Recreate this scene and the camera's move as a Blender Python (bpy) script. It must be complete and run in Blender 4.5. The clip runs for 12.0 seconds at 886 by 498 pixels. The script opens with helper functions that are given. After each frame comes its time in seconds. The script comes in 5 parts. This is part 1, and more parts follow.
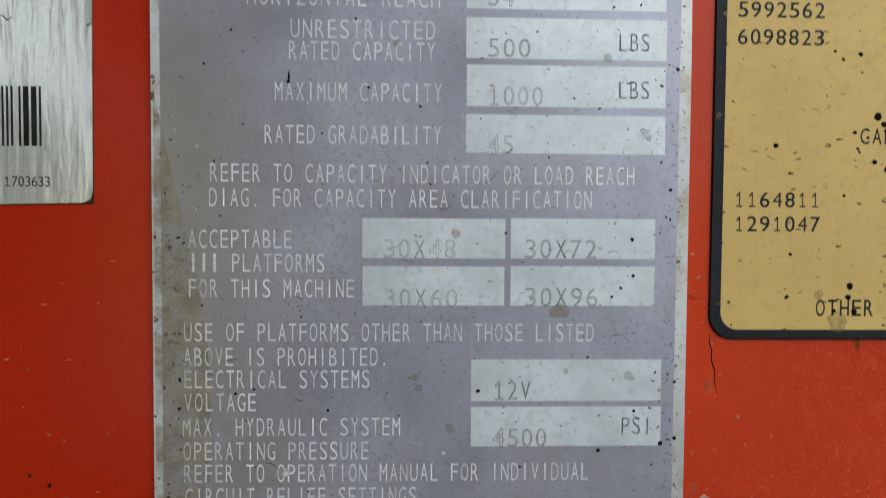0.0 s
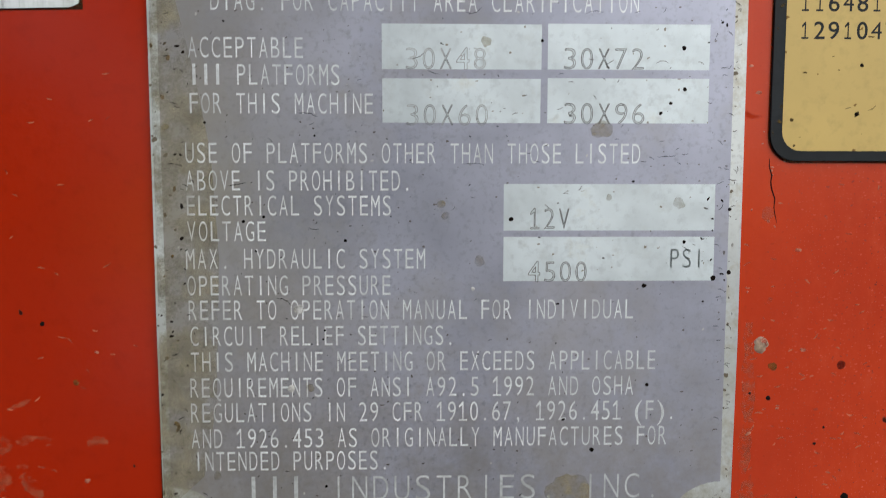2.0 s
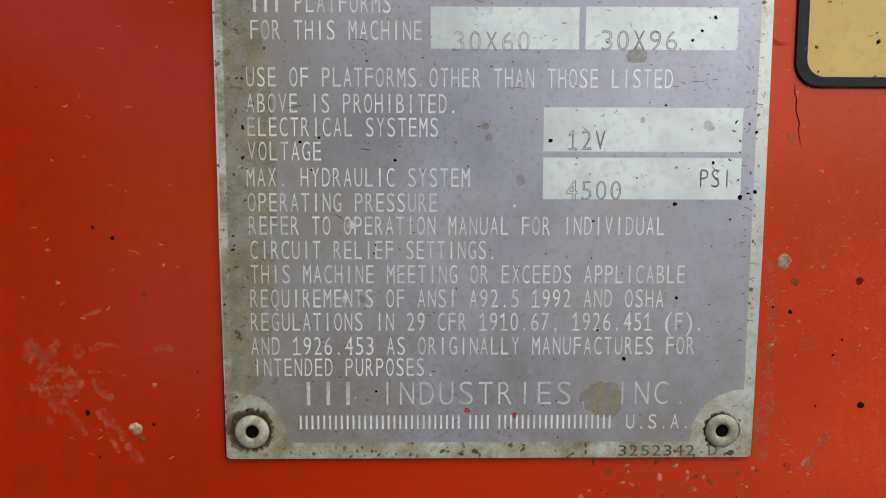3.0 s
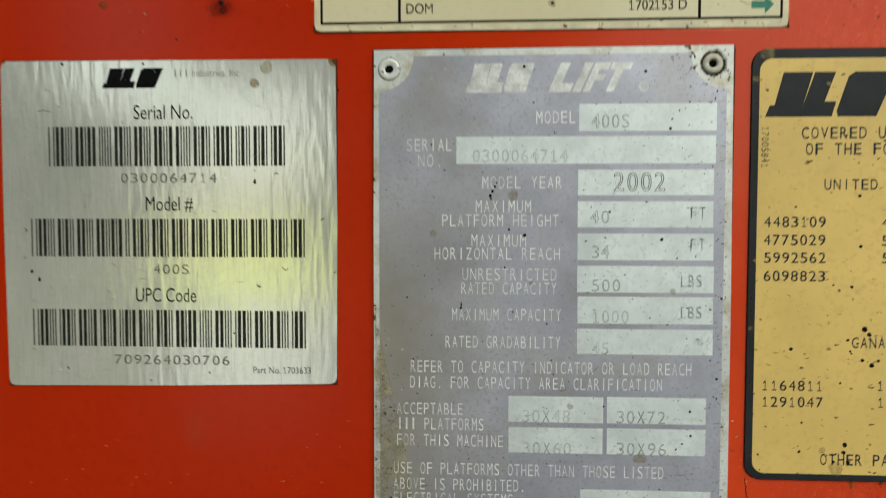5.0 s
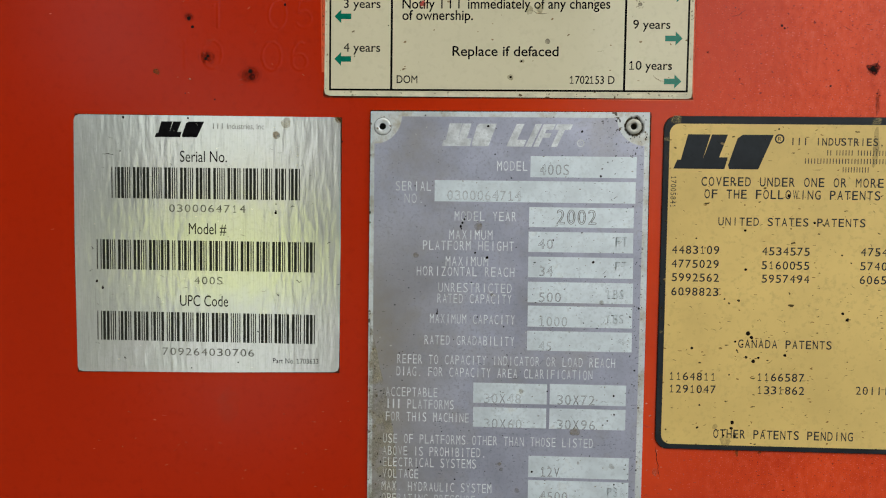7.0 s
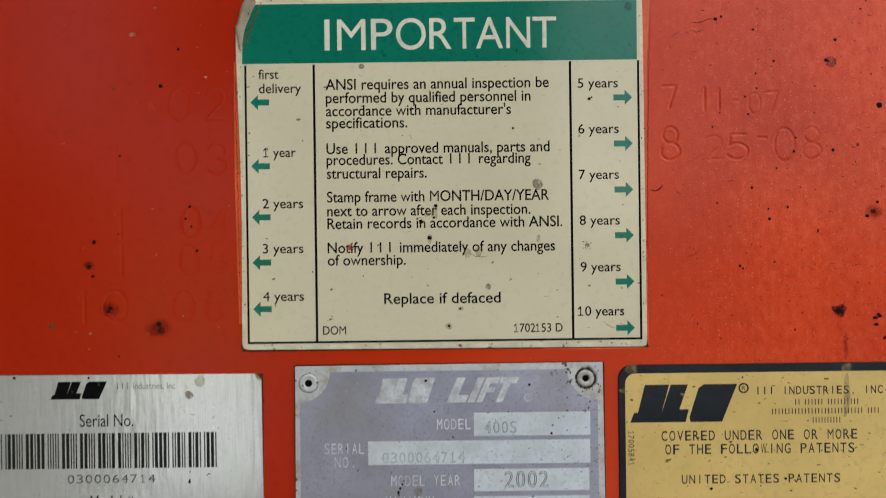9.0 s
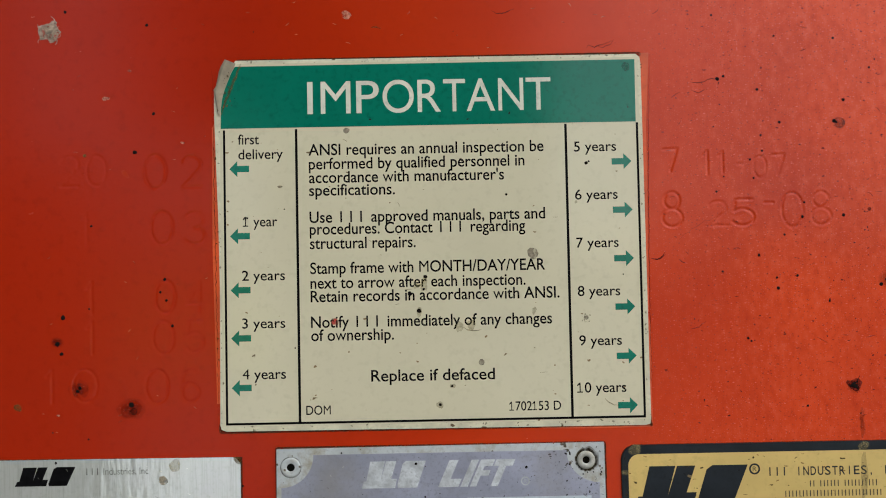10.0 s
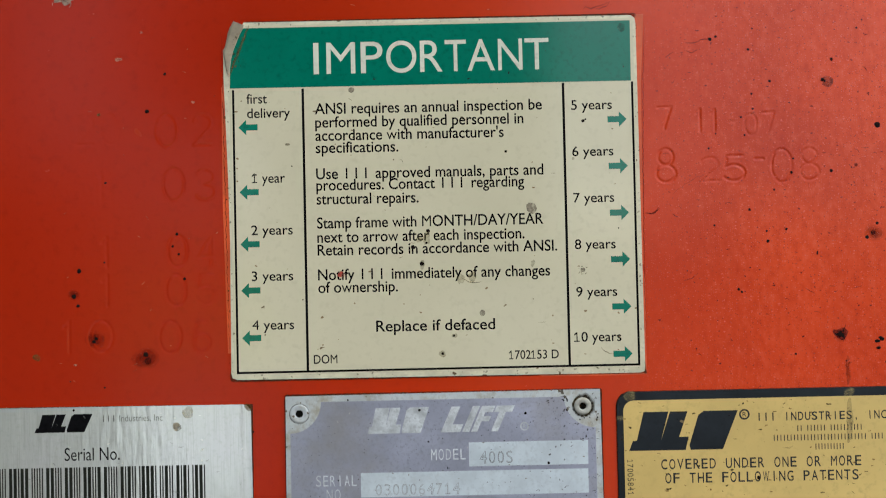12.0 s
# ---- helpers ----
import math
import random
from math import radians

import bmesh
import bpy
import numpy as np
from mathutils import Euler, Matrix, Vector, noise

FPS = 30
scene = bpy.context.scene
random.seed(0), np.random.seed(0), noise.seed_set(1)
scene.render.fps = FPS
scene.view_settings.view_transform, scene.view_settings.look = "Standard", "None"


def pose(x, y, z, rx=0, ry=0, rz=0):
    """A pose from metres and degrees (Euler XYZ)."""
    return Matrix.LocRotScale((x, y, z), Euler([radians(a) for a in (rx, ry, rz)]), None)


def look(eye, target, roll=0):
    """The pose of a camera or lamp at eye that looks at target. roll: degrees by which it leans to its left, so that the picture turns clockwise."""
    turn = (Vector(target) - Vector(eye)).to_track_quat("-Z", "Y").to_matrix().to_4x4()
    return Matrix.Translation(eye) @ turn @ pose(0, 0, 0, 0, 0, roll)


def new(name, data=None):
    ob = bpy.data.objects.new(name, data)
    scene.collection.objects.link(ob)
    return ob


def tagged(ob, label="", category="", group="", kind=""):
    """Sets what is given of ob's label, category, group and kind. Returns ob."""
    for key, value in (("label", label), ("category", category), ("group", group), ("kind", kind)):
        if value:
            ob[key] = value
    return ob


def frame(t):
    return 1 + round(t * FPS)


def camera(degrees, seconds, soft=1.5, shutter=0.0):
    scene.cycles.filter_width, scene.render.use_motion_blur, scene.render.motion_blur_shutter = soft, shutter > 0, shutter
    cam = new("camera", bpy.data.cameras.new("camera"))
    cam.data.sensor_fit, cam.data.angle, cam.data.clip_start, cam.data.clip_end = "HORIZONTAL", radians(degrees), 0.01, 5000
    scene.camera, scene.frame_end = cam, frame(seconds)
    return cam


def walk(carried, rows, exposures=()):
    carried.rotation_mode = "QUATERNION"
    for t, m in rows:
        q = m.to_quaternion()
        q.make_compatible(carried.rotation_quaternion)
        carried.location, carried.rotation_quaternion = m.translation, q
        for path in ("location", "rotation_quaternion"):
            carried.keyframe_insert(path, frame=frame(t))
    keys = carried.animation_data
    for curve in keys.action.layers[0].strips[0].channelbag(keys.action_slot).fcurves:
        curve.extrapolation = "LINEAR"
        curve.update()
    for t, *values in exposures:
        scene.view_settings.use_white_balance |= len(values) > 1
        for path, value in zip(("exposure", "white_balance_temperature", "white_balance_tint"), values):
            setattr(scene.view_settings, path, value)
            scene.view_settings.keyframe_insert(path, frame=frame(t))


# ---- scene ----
cam = camera(62.0, 12.0, soft=1.05, shutter=0.25)
PATH = [
    (0, pose(-0.00203, -0.14169, 1.09994, 87.578, -0.406, -2.302)),
    (0.5, pose(-0.00106, -0.13628, 1.08101, 86.881, 0.081, -2.448)),
    (1, pose(-0.00461, -0.13044, 1.07630, 86.515, 0.107, -1.983)),
    (1.5, pose(-0.00343, -0.12756, 1.07578, 86.247, 0.010, -1.468)),
    (2, pose(-0.00467, -0.12901, 1.07198, 85.277, -0.044, -1.526)),
    (2.5, pose(-0.01085, -0.13458, 1.06085, 84.276, -0.139, -0.933)),
    (2.7, pose(-0.01178, -0.13673, 1.05846, 84.031, -0.136, -1.020)),
    (4.3, pose(-0.00993, -0.16191, 1.10610, 86.528, -0.093, 0.795)),
    (4.5, pose(-0.00971, -0.17493, 1.11623, 87.645, 0.005, 1.472)),
    (5, pose(-0.01793, -0.21410, 1.15244, 87.332, -0.061, 3.468)),
    (5.5, pose(-0.01907, -0.25995, 1.17290, 87.803, -0.306, 3.556)),
    (6, pose(-0.01513, -0.27620, 1.16971, 88.041, -0.630, 3.547)),
    (6.5, pose(-0.01645, -0.27604, 1.16295, 87.835, -0.895, 3.235)),
    (6.7, pose(-0.01482, -0.27433, 1.16180, 87.304, -0.926, 2.964)),
    (8.3, pose(-0.00401, -0.27020, 1.21146, 86.404, 0.277, 1.312)),
    (8.5, pose(-0.00375, -0.26589, 1.22063, 87.497, 0.487, 1.311)),
    (9, pose(-0.00050, -0.24403, 1.23833, 89.917, 0.726, 0.232)),
    (9.5, pose(0.00529, -0.23375, 1.24968, 91.345, 1.004, 0.085)),
    (10, pose(0.00216, -0.23079, 1.25404, 91.694, 1.128, 0.082)),
    (10.5, pose(0.00557, -0.23180, 1.25222, 91.601, 1.218, 0.158)),
    (11, pose(0.00374, -0.23538, 1.24945, 91.585, 1.261, 0.276)),
    (11.5, pose(0.00326, -0.23654, 1.25102, 91.340, 1.242, 0.437)),
    (12, pose(0.00114, -0.23926, 1.24257, 90.899, 1.247, 0.048)),
]
walk(cam, PATH, exposures=(
    (0, -0.83, 6450, 8), (1.5, -0.62, 6500, 8), (2.7, -0.62, 6750, 9), (4.3, -0.52, 7200, 0), (5.5, -0.57, 7150, -1), (6.7, -0.58, 6650, 4),
    (8.5, -0.67, 6500, 10), (12, -0.54, 6150, 8)))

# ---- daylight ----
SUN_ELEV, SUN_ROT = radians(48), radians(145)
world = bpy.data.worlds.new("sky")
scene.world = world
world.use_nodes = True
wn = world.node_tree.nodes
sky = wn.new("ShaderNodeTexSky")
sky.sky_type = "NISHITA"
sky.sun_disc = False
sky.sun_elevation, sky.sun_rotation = SUN_ELEV, SUN_ROT
sky.air_density, sky.dust_density = 1.0, 3.0
wn["Background"].inputs["Strength"].default_value = 0.15
haze = wn.new("ShaderNodeHueSaturation")
haze.inputs["Saturation"].default_value = 0.42
cloud = wn.new("ShaderNodeTexNoise")
cloud.inputs["Scale"].default_value, cloud.inputs["Detail"].default_value, cloud.inputs["Roughness"].default_value = 5.0, 7.0, 0.6
world.node_tree.links.new(wn.new("ShaderNodeTexCoord").outputs["Generated"], cloud.inputs["Vector"])
cover = wn.new("ShaderNodeMapRange")
for key, v in (("From Min", 0.4), ("From Max", 0.62), ("To Min", 1.4), ("To Max", 2.6)):
    cover.inputs[key].default_value = v
world.node_tree.links.new(cloud.outputs["Fac"], cover.inputs["Value"])
world.node_tree.links.new(cover.outputs["Result"], haze.inputs["Value"])
world.node_tree.links.new(sky.outputs["Color"], haze.inputs["Color"])
world.node_tree.links.new(haze.outputs["Color"], wn["Background"].inputs["Color"])
sun_data = bpy.data.lights.new("sun", "SUN")
sun_data.energy, sun_data.angle, sun_data.color = 1.0, radians(40), (1.0, 0.98, 0.95)
sun = new("sun", sun_data)
sun.matrix_world = look((2.6, -3.4, 4.6), (0, 0, 0))


# ---- materials ----
def surface(name, base, rough, metal=0.0, spec=0.5, mottle=(40, 0.12), fine=(600, 0.06), specks=(), stains=(),
            bump=(900, 0.02), brushed=None, alpha=1.0, edge=None, low=None, ripple=None, patchy=None, weather=None):
    """A painted, printed or bare metal surface. specks: (cells per metre, share, size, colour, length, stretch along
    x); stains: (scale, from, to, colour, strength);
    edge: bleached or rubbed paint along x, which on the red panel also holds light that grows to the right; low: mud
    splashed on the lower end; ripple: (cells per metre along x, y, z, height in mm);
    patchy: (scale, from, to) of the noise by which a thin film covers or leaves bare; weather: (from x, to x, dull
    colour, chalky colour), blotched paint that has lost its even gloss."""
    m = bpy.data.materials.new(name)
    m.use_nodes = True
    t = m.node_tree
    bsdf = t.nodes["Principled BSDF"]
    link = t.links.new

    def node(kind, **inputs):
        n = t.nodes.new(kind)
        for key, value in inputs.items():
            n.inputs[key].default_value = value
        return n

    def math_node(op, a, b):
        n = t.nodes.new("ShaderNodeMath")
        n.operation = op
        for i, v in enumerate((a, b)):
            if isinstance(v, (int, float)):
                n.inputs[i].default_value = v
            else:
                link(v, n.inputs[i])
        return n.outputs[0]

    def ramp(value, lo, hi, a=0.0, b=1.0):
        n = t.nodes.new("ShaderNodeMapRange")
        link(value, n.inputs["Value"])
        for key, v in (("From Min", lo), ("From Max", hi), ("To Min", a), ("To Max", b)):
            n.inputs[key].default_value = v
        return n.outputs["Result"]

    def blend(colour, other, fac):
        n = t.nodes.new("ShaderNodeMix")
        n.data_type = "RGBA"
        link(fac, n.inputs[0])
        link(colour, n.inputs[6])
        n.inputs[7].default_value = (*other, 1)
        return n.outputs[2]

    place = t.nodes.new("ShaderNodeTexCoord").outputs["Object"]

    def noise_of(scale, detail=4.0, vector=place, rough_=0.6):
        n = node("ShaderNodeTexNoise", Scale=scale, Detail=detail, Roughness=rough_)
        link(vector, n.inputs["Vector"])
        return n.outputs["Fac"]

    rgb = node("ShaderNodeRGB")
    rgb.outputs[0].default_value = (*base, 1)
    col = rgb.outputs[0]
    big, small = noise_of(mottle[0]), noise_of(fine[0], 3.0)
    dark, light = tuple(c * (1 - 2 * mottle[1]) for c in base), tuple(min(1, c * (1 + 2 * mottle[1])) for c in base)
    col = blend(col, dark, ramp(big, 0.5, 0.3))
    col = blend(col, light, ramp(big, 0.5, 0.72))
    col = blend(col, tuple(c * (1 - 4 * fine[1]) for c in base), ramp(small, 0.52, 0.75))
    if brushed:
        mp = node("ShaderNodeMapping")
        mp.inputs["Scale"].default_value = brushed
        link(place, mp.inputs["Vector"])
        streak = noise_of(1.0, 3.0, mp.outputs[0])
        col = blend(col, tuple(c * 0.80 for c in base), ramp(streak, 0.5, 0.74))
    gloss = None
    rough_value = ramp(big, 0.3, 0.7, rough * 0.85, min(1.0, rough * 1.15))
    for scale, lo, hi, colour, strength in stains:
        fac = math_node("MULTIPLY", ramp(noise_of(scale, 6.0, rough_=0.7), lo, hi), strength)
        col = blend(col, colour, fac)
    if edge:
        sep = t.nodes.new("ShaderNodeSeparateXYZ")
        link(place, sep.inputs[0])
        # On the red panel this blend also carries painted light, not wear alone.
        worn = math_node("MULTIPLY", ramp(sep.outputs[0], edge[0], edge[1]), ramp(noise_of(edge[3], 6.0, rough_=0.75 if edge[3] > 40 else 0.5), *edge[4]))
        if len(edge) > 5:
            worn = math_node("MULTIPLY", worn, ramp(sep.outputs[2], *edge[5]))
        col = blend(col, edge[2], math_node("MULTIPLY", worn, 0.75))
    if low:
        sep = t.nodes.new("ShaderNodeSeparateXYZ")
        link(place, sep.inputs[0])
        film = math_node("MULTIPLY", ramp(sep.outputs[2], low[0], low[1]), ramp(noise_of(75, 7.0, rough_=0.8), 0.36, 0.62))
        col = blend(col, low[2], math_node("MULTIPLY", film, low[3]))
    if weather:
        sep = t.nodes.new("ShaderNodeSeparateXYZ")
        link(place, sep.inputs[0])
        reach = ramp(sep.outputs[0], weather[0], weather[1])
        mp = node("ShaderNodeMapping")
        mp.inputs["Scale"].default_value = (360, 1, 230)
        link(place, mp.inputs["Vector"])
        blotch = noise_of(1.0, 7.0, mp.outputs[0], 0.68)
        col = blend(col, weather[2], math_node("MULTIPLY", reach, ramp(blotch, 0.50, 0.32, 0.0, 0.42)))
        col = blend(col, weather[3], math_node("MULTIPLY", reach, ramp(blotch, 0.52, 0.72, 0.0, 0.42)))
        even = math_node("SUBTRACT", 1.0, reach)
        gloss = math_node("ADD", even, math_node("MULTIPLY", reach, ramp(blotch, 0.36, 0.64, 0.8, 1.15)))
    flat = node("ShaderNodeMapping")
    flat.inputs["Rotation"].default_value = (radians(-90), 0, 0)
    link(place, flat.inputs["Vector"])
    for scale, share, size, colour, length, *span in specks:
        mp = node("ShaderNodeMapping")
        mp.inputs["Scale"].default_value = (1 / length, 1, 0)
        link(flat.outputs[0], mp.inputs["Vector"])
        warp = node("ShaderNodeTexNoise", Scale=scale * 2.2, Detail=3.0)
        link(place, warp.inputs["Vector"])
        add = t.nodes.new("ShaderNodeVectorMath")
        add.operation = "MULTIPLY_ADD"
        link(warp.outputs["Color"], add.inputs[0])
        add.inputs[1].default_value = (0.45 / scale, 0.45 / scale, 0)
        link(mp.outputs[0], add.inputs[2])
        v = node("ShaderNodeTexVoronoi", Scale=scale)
        v.voronoi_dimensions = "2D"
        link(add.outputs[0], v.inputs["Vector"])
        sep = t.nodes.new("ShaderNodeSeparateColor")
        link(v.outputs["Color"], sep.inputs[0])
        limit = ramp(sep.outputs[0], 1 - share, 1.0, 0.0, size)
        fac = math_node("MULTIPLY", ramp(math_node("SUBTRACT", limit, v.outputs["Distance"]), 0.0, 0.02), 0.94)
        if span:
            sep = t.nodes.new("ShaderNodeSeparateXYZ")
            link(place, sep.inputs[0])
            fac = math_node("MULTIPLY", fac, ramp(sep.outputs[0], *span[0]))
        col = blend(col, colour, fac)
        rough_value = math_node("ADD", rough_value, math_node("MULTIPLY", fac, 0.3))
        dull = math_node("SUBTRACT", 1.0, math_node("MULTIPLY", fac, 0.9))
        gloss = dull if gloss is None else math_node("MULTIPLY", gloss, dull)
    if patchy:
        link(ramp(noise_of(patchy[0], 8.0, rough_=0.7), patchy[1], patchy[2], 0.0, alpha), bsdf.inputs["Alpha"])
    elif alpha < 1:
        link(ramp(noise_of(500, 5.0), 0.3, 0.65, alpha * 0.35, min(1.0, alpha * 1.35)), bsdf.inputs["Alpha"])
    link(col, bsdf.inputs["Base Color"])
    link(rough_value, bsdf.inputs["Roughness"])
    bsdf.inputs["Metallic"].default_value = metal
    bsdf.inputs["Specular IOR Level"].default_value = spec
    if gloss is not None:
        link(math_node("MULTIPLY", gloss, spec), bsdf.inputs["Specular IOR Level"])
    b = node("ShaderNodeBump", Strength=0.5, Distance=bump[1] / 1000)
    grain = place
    if brushed:
        mp = node("ShaderNodeMapping")
        mp.inputs["Scale"].default_value = (1, 1, 0.2)
        link(place, mp.inputs["Vector"])
        grain = mp.outputs[0]
    link(noise_of(bump[0], 5.0, grain), b.inputs["Height"])
    if ripple:
        mp = node("ShaderNodeMapping")
        mp.inputs["Scale"].default_value = ripple[:3]
        link(place, mp.inputs["Vector"])
        waves = node("ShaderNodeBump", Strength=1.0, Distance=ripple[3] / 1000)
        link(noise_of(1.0, 2.0, mp.outputs[0], 0.45), waves.inputs["Height"])
        link(waves.outputs[0], b.inputs["Normal"])
    link(b.outputs[0], bsdf.inputs["Normal"])
    return m


DIRT = (0.012, 0.009, 0.007)
BROWN = (0.10, 0.065, 0.03)
PINK = (0.60, 0.17, 0.10)
TAN = (0.36, 0.30, 0.19)
# The red's edge colour puts stronger light on the right into the paint.
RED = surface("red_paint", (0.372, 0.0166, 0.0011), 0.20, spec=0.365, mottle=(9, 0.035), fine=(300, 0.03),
              specks=((110, 0.025, 0.06, DIRT, 1.0), (190, 0.25, 0.055, (0.035, 0.004, 0.002), 1.3, (0.05, 0.085)), (330, 0.5, 0.085, (0.06, 0.005, 0.003), 1.5, (0.05, 0.085)), (1100, 0.6, 0.13, (0.10, 0.008, 0.003), 1.3, (0.05, 0.08)),
                      (620, 0.7, 0.10, (0.13, 0.010, 0.005), 1.5, (0.055, 0.09)), (800, 0.6, 0.13, (0.62, 0.095, 0.05), 1.8, (0.05, 0.09)), (1500, 0.7, 0.16, (0.55, 0.10, 0.06), 1.0, (0.05, 0.09)),
                      (170, 0.08, 0.035, PINK, 2.6), (60, 0.10, 0.06, (0.40, 0.032, 0.008), 1.8)),
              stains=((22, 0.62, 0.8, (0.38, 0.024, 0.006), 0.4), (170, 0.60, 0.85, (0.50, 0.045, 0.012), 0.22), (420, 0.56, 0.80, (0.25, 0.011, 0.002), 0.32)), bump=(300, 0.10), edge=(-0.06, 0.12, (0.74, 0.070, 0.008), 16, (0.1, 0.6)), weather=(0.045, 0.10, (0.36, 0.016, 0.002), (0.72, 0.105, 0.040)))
ORANGE = surface("old_orange_paint", (0.58, 0.075, 0.010), 0.5, mottle=(60, 0.15))
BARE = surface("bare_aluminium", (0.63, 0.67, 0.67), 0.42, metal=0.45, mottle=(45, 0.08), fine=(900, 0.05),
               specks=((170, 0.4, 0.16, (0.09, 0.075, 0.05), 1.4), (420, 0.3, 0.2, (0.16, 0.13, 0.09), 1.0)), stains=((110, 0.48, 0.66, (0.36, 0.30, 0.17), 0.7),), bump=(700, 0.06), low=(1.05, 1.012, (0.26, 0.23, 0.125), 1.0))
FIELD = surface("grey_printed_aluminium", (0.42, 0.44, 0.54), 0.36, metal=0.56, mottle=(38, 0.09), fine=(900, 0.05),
                specks=((260, 0.16, 0.05, DIRT, 1.2), (620, 0.22, 0.10, (0.18, 0.16, 0.15), 1.3), (240, 0.08, 0.08, (0.6, 0.6, 0.58), 1.0)),
                stains=((24, 0.50, 0.72, (0.38, 0.355, 0.31), 0.6), (52, 0.52, 0.72, (0.50, 0.52, 0.64), 0.4), (260, 0.55, 0.78, (0.31, 0.31, 0.34), 0.45), (70, 0.64, 0.8, TAN, 0.5)), bump=(600, 0.05),
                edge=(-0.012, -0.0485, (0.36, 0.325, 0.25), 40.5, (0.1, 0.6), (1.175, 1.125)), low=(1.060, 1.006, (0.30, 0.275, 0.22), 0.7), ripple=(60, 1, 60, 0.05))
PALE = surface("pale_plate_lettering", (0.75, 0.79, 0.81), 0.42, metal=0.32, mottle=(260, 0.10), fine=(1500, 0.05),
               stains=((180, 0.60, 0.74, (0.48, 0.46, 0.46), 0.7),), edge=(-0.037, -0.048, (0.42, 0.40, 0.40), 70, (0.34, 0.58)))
BOX = surface("bare_value_field", (0.67, 0.75, 0.79), 0.40, metal=0.38, mottle=(70, 0.07), fine=(700, 0.04),
              specks=((260, 0.35, 0.07, DIRT, 1.5), (560, 0.25, 0.11, (0.26, 0.24, 0.19), 1.5)), stains=((70, 0.60, 0.8, (0.48, 0.44, 0.3), 0.5), (240, 0.54, 0.74, (0.56, 0.61, 0.62), 0.6)), bump=(500, 0.04))
STAMP = surface("stamped_edge_grey", (0.13, 0.13, 0.13), 0.5, metal=0.3, mottle=(350, 0.3))
GRIMEFILM = surface("dried_tan_grime", (0.34, 0.31, 0.22), 0.8, spec=0.2, mottle=(200, 0.2), specks=((700, 0.4, 0.14, DIRT, 1.2),), patchy=(110, 0.42, 0.66), alpha=0.5)
OLDSPOT = surface("dull_red_brown_spot", (0.20, 0.025, 0.008), 0.5, spec=0.3, mottle=(300, 0.2), alpha=0.55)
SHALLOW = surface("shallow_stamped_edge", (0.32, 0.34, 0.35), 0.5, metal=0.3, mottle=(350, 0.3))
LABEL = surface("brushed_foil_label", (0.95, 0.985, 0.92), 0.14, metal=0.70, mottle=(30, 0.05), fine=(800, 0.03),
                brushed=(2600, 1, 60), specks=((110, 0.14, 0.06, DIRT, 1.3), (420, 0.10, 0.10, (0.35, 0.33, 0.26), 1.8)),
                stains=((45, 0.62, 0.85, (0.62, 0.63, 0.50), 0.35),), bump=(520, 0.10), ripple=(430, 1, 100, 0.09))
BARINK = surface("bar_code_ink", (0.012, 0.014, 0.010), 0.35, spec=0.25, mottle=(300, 0.3), patchy=(380, 0.27, 0.36), alpha=0.97)
INK = surface("black_ink", (0.004, 0.004, 0.0045), 0.6, spec=0.05, mottle=(300, 0.3))
GREYINK = surface("worn_grey_ink", (0.30, 0.31, 0.32), 0.5, metal=0.2, mottle=(500, 0.2), patchy=(420, 0.22, 0.42), alpha=0.85)
FADED = surface("worn_black_ink", (0.09, 0.09, 0.075), 0.5, mottle=(500, 0.4))
YELLOW = surface("aged_yellow_print", (0.625, 0.45, 0.142), 0.5, mottle=(25, 0.06), fine=(500, 0.04),
                 specks=((170, 0.6, 0.07, (0.04, 0.025, 0.010), 1.8), (330, 0.5, 0.09, (0.20, 0.11, 0.035), 2.2), (420, 0.25, 0.08, (0.06, 0.035, 0.012), 2.4)),
                 stains=((60, 0.60, 0.8, (0.42, 0.25, 0.07), 0.5),), bump=(500, 0.03))
NAVY = surface("blue_black_print", (0.012, 0.016, 0.020), 0.5, spec=0.22, mottle=(80, 0.2), specks=((140, 0.2, 0.12, (0.2, 0.15, 0.08), 1.4),))
CREAM = surface("cream_vinyl", (0.60, 0.56, 0.39), 0.10, mottle=(14, 0.03), fine=(400, 0.02),
                specks=((120, 0.12, 0.07, BROWN, 1.3), (200, 0.15, 0.08, (0.14, 0.09, 0.04), 2.4), (300, 0.08, 0.10, (0.2, 0.13, 0.06), 1.6)), bump=(200, 0.02))
TITLE = surface("pale_title_print", (0.65, 0.66, 0.54), 0.10, mottle=(60, 0.05), specks=((160, 0.2, 0.07, BROWN, 1.4),))
RIM = surface("yellowed_vinyl_rim", (0.60, 0.56, 0.40), 0.4, mottle=(120, 0.1), specks=((240, 0.35, 0.16, BROWN, 1.2),))
GREEN = surface("green_print", (0.003, 0.155, 0.098), 0.14, mottle=(20, 0.06), specks=((160, 0.12, 0.07, DIRT, 1.0),), bump=(200, 0.02))
DARKGREEN = surface("scuffed_green", (0.004, 0.11, 0.07), 0.5, mottle=(200, 0.2), alpha=0.6)
BACKING = surface("weathered_vinyl_backing", (0.33, 0.28, 0.19), 0.7, mottle=(150, 0.2), specks=((240, 0.3, 0.2, BROWN, 1.0),))
TAR = surface("black_tar", (0.008, 0.005, 0.004), 0.9, spec=0.08, mottle=(400, 0.3), bump=(900, 0.2))
PUTTY = surface("grey_putty", (0.41, 0.33, 0.24), 0.9, mottle=(700, 0.3), bump=(1200, 0.4), alpha=0.72)
FLECK = surface("white_paint_fleck", (0.78, 0.78, 0.74), 0.7, mottle=(900, 0.3), bump=(1500, 0.3), alpha=0.8)
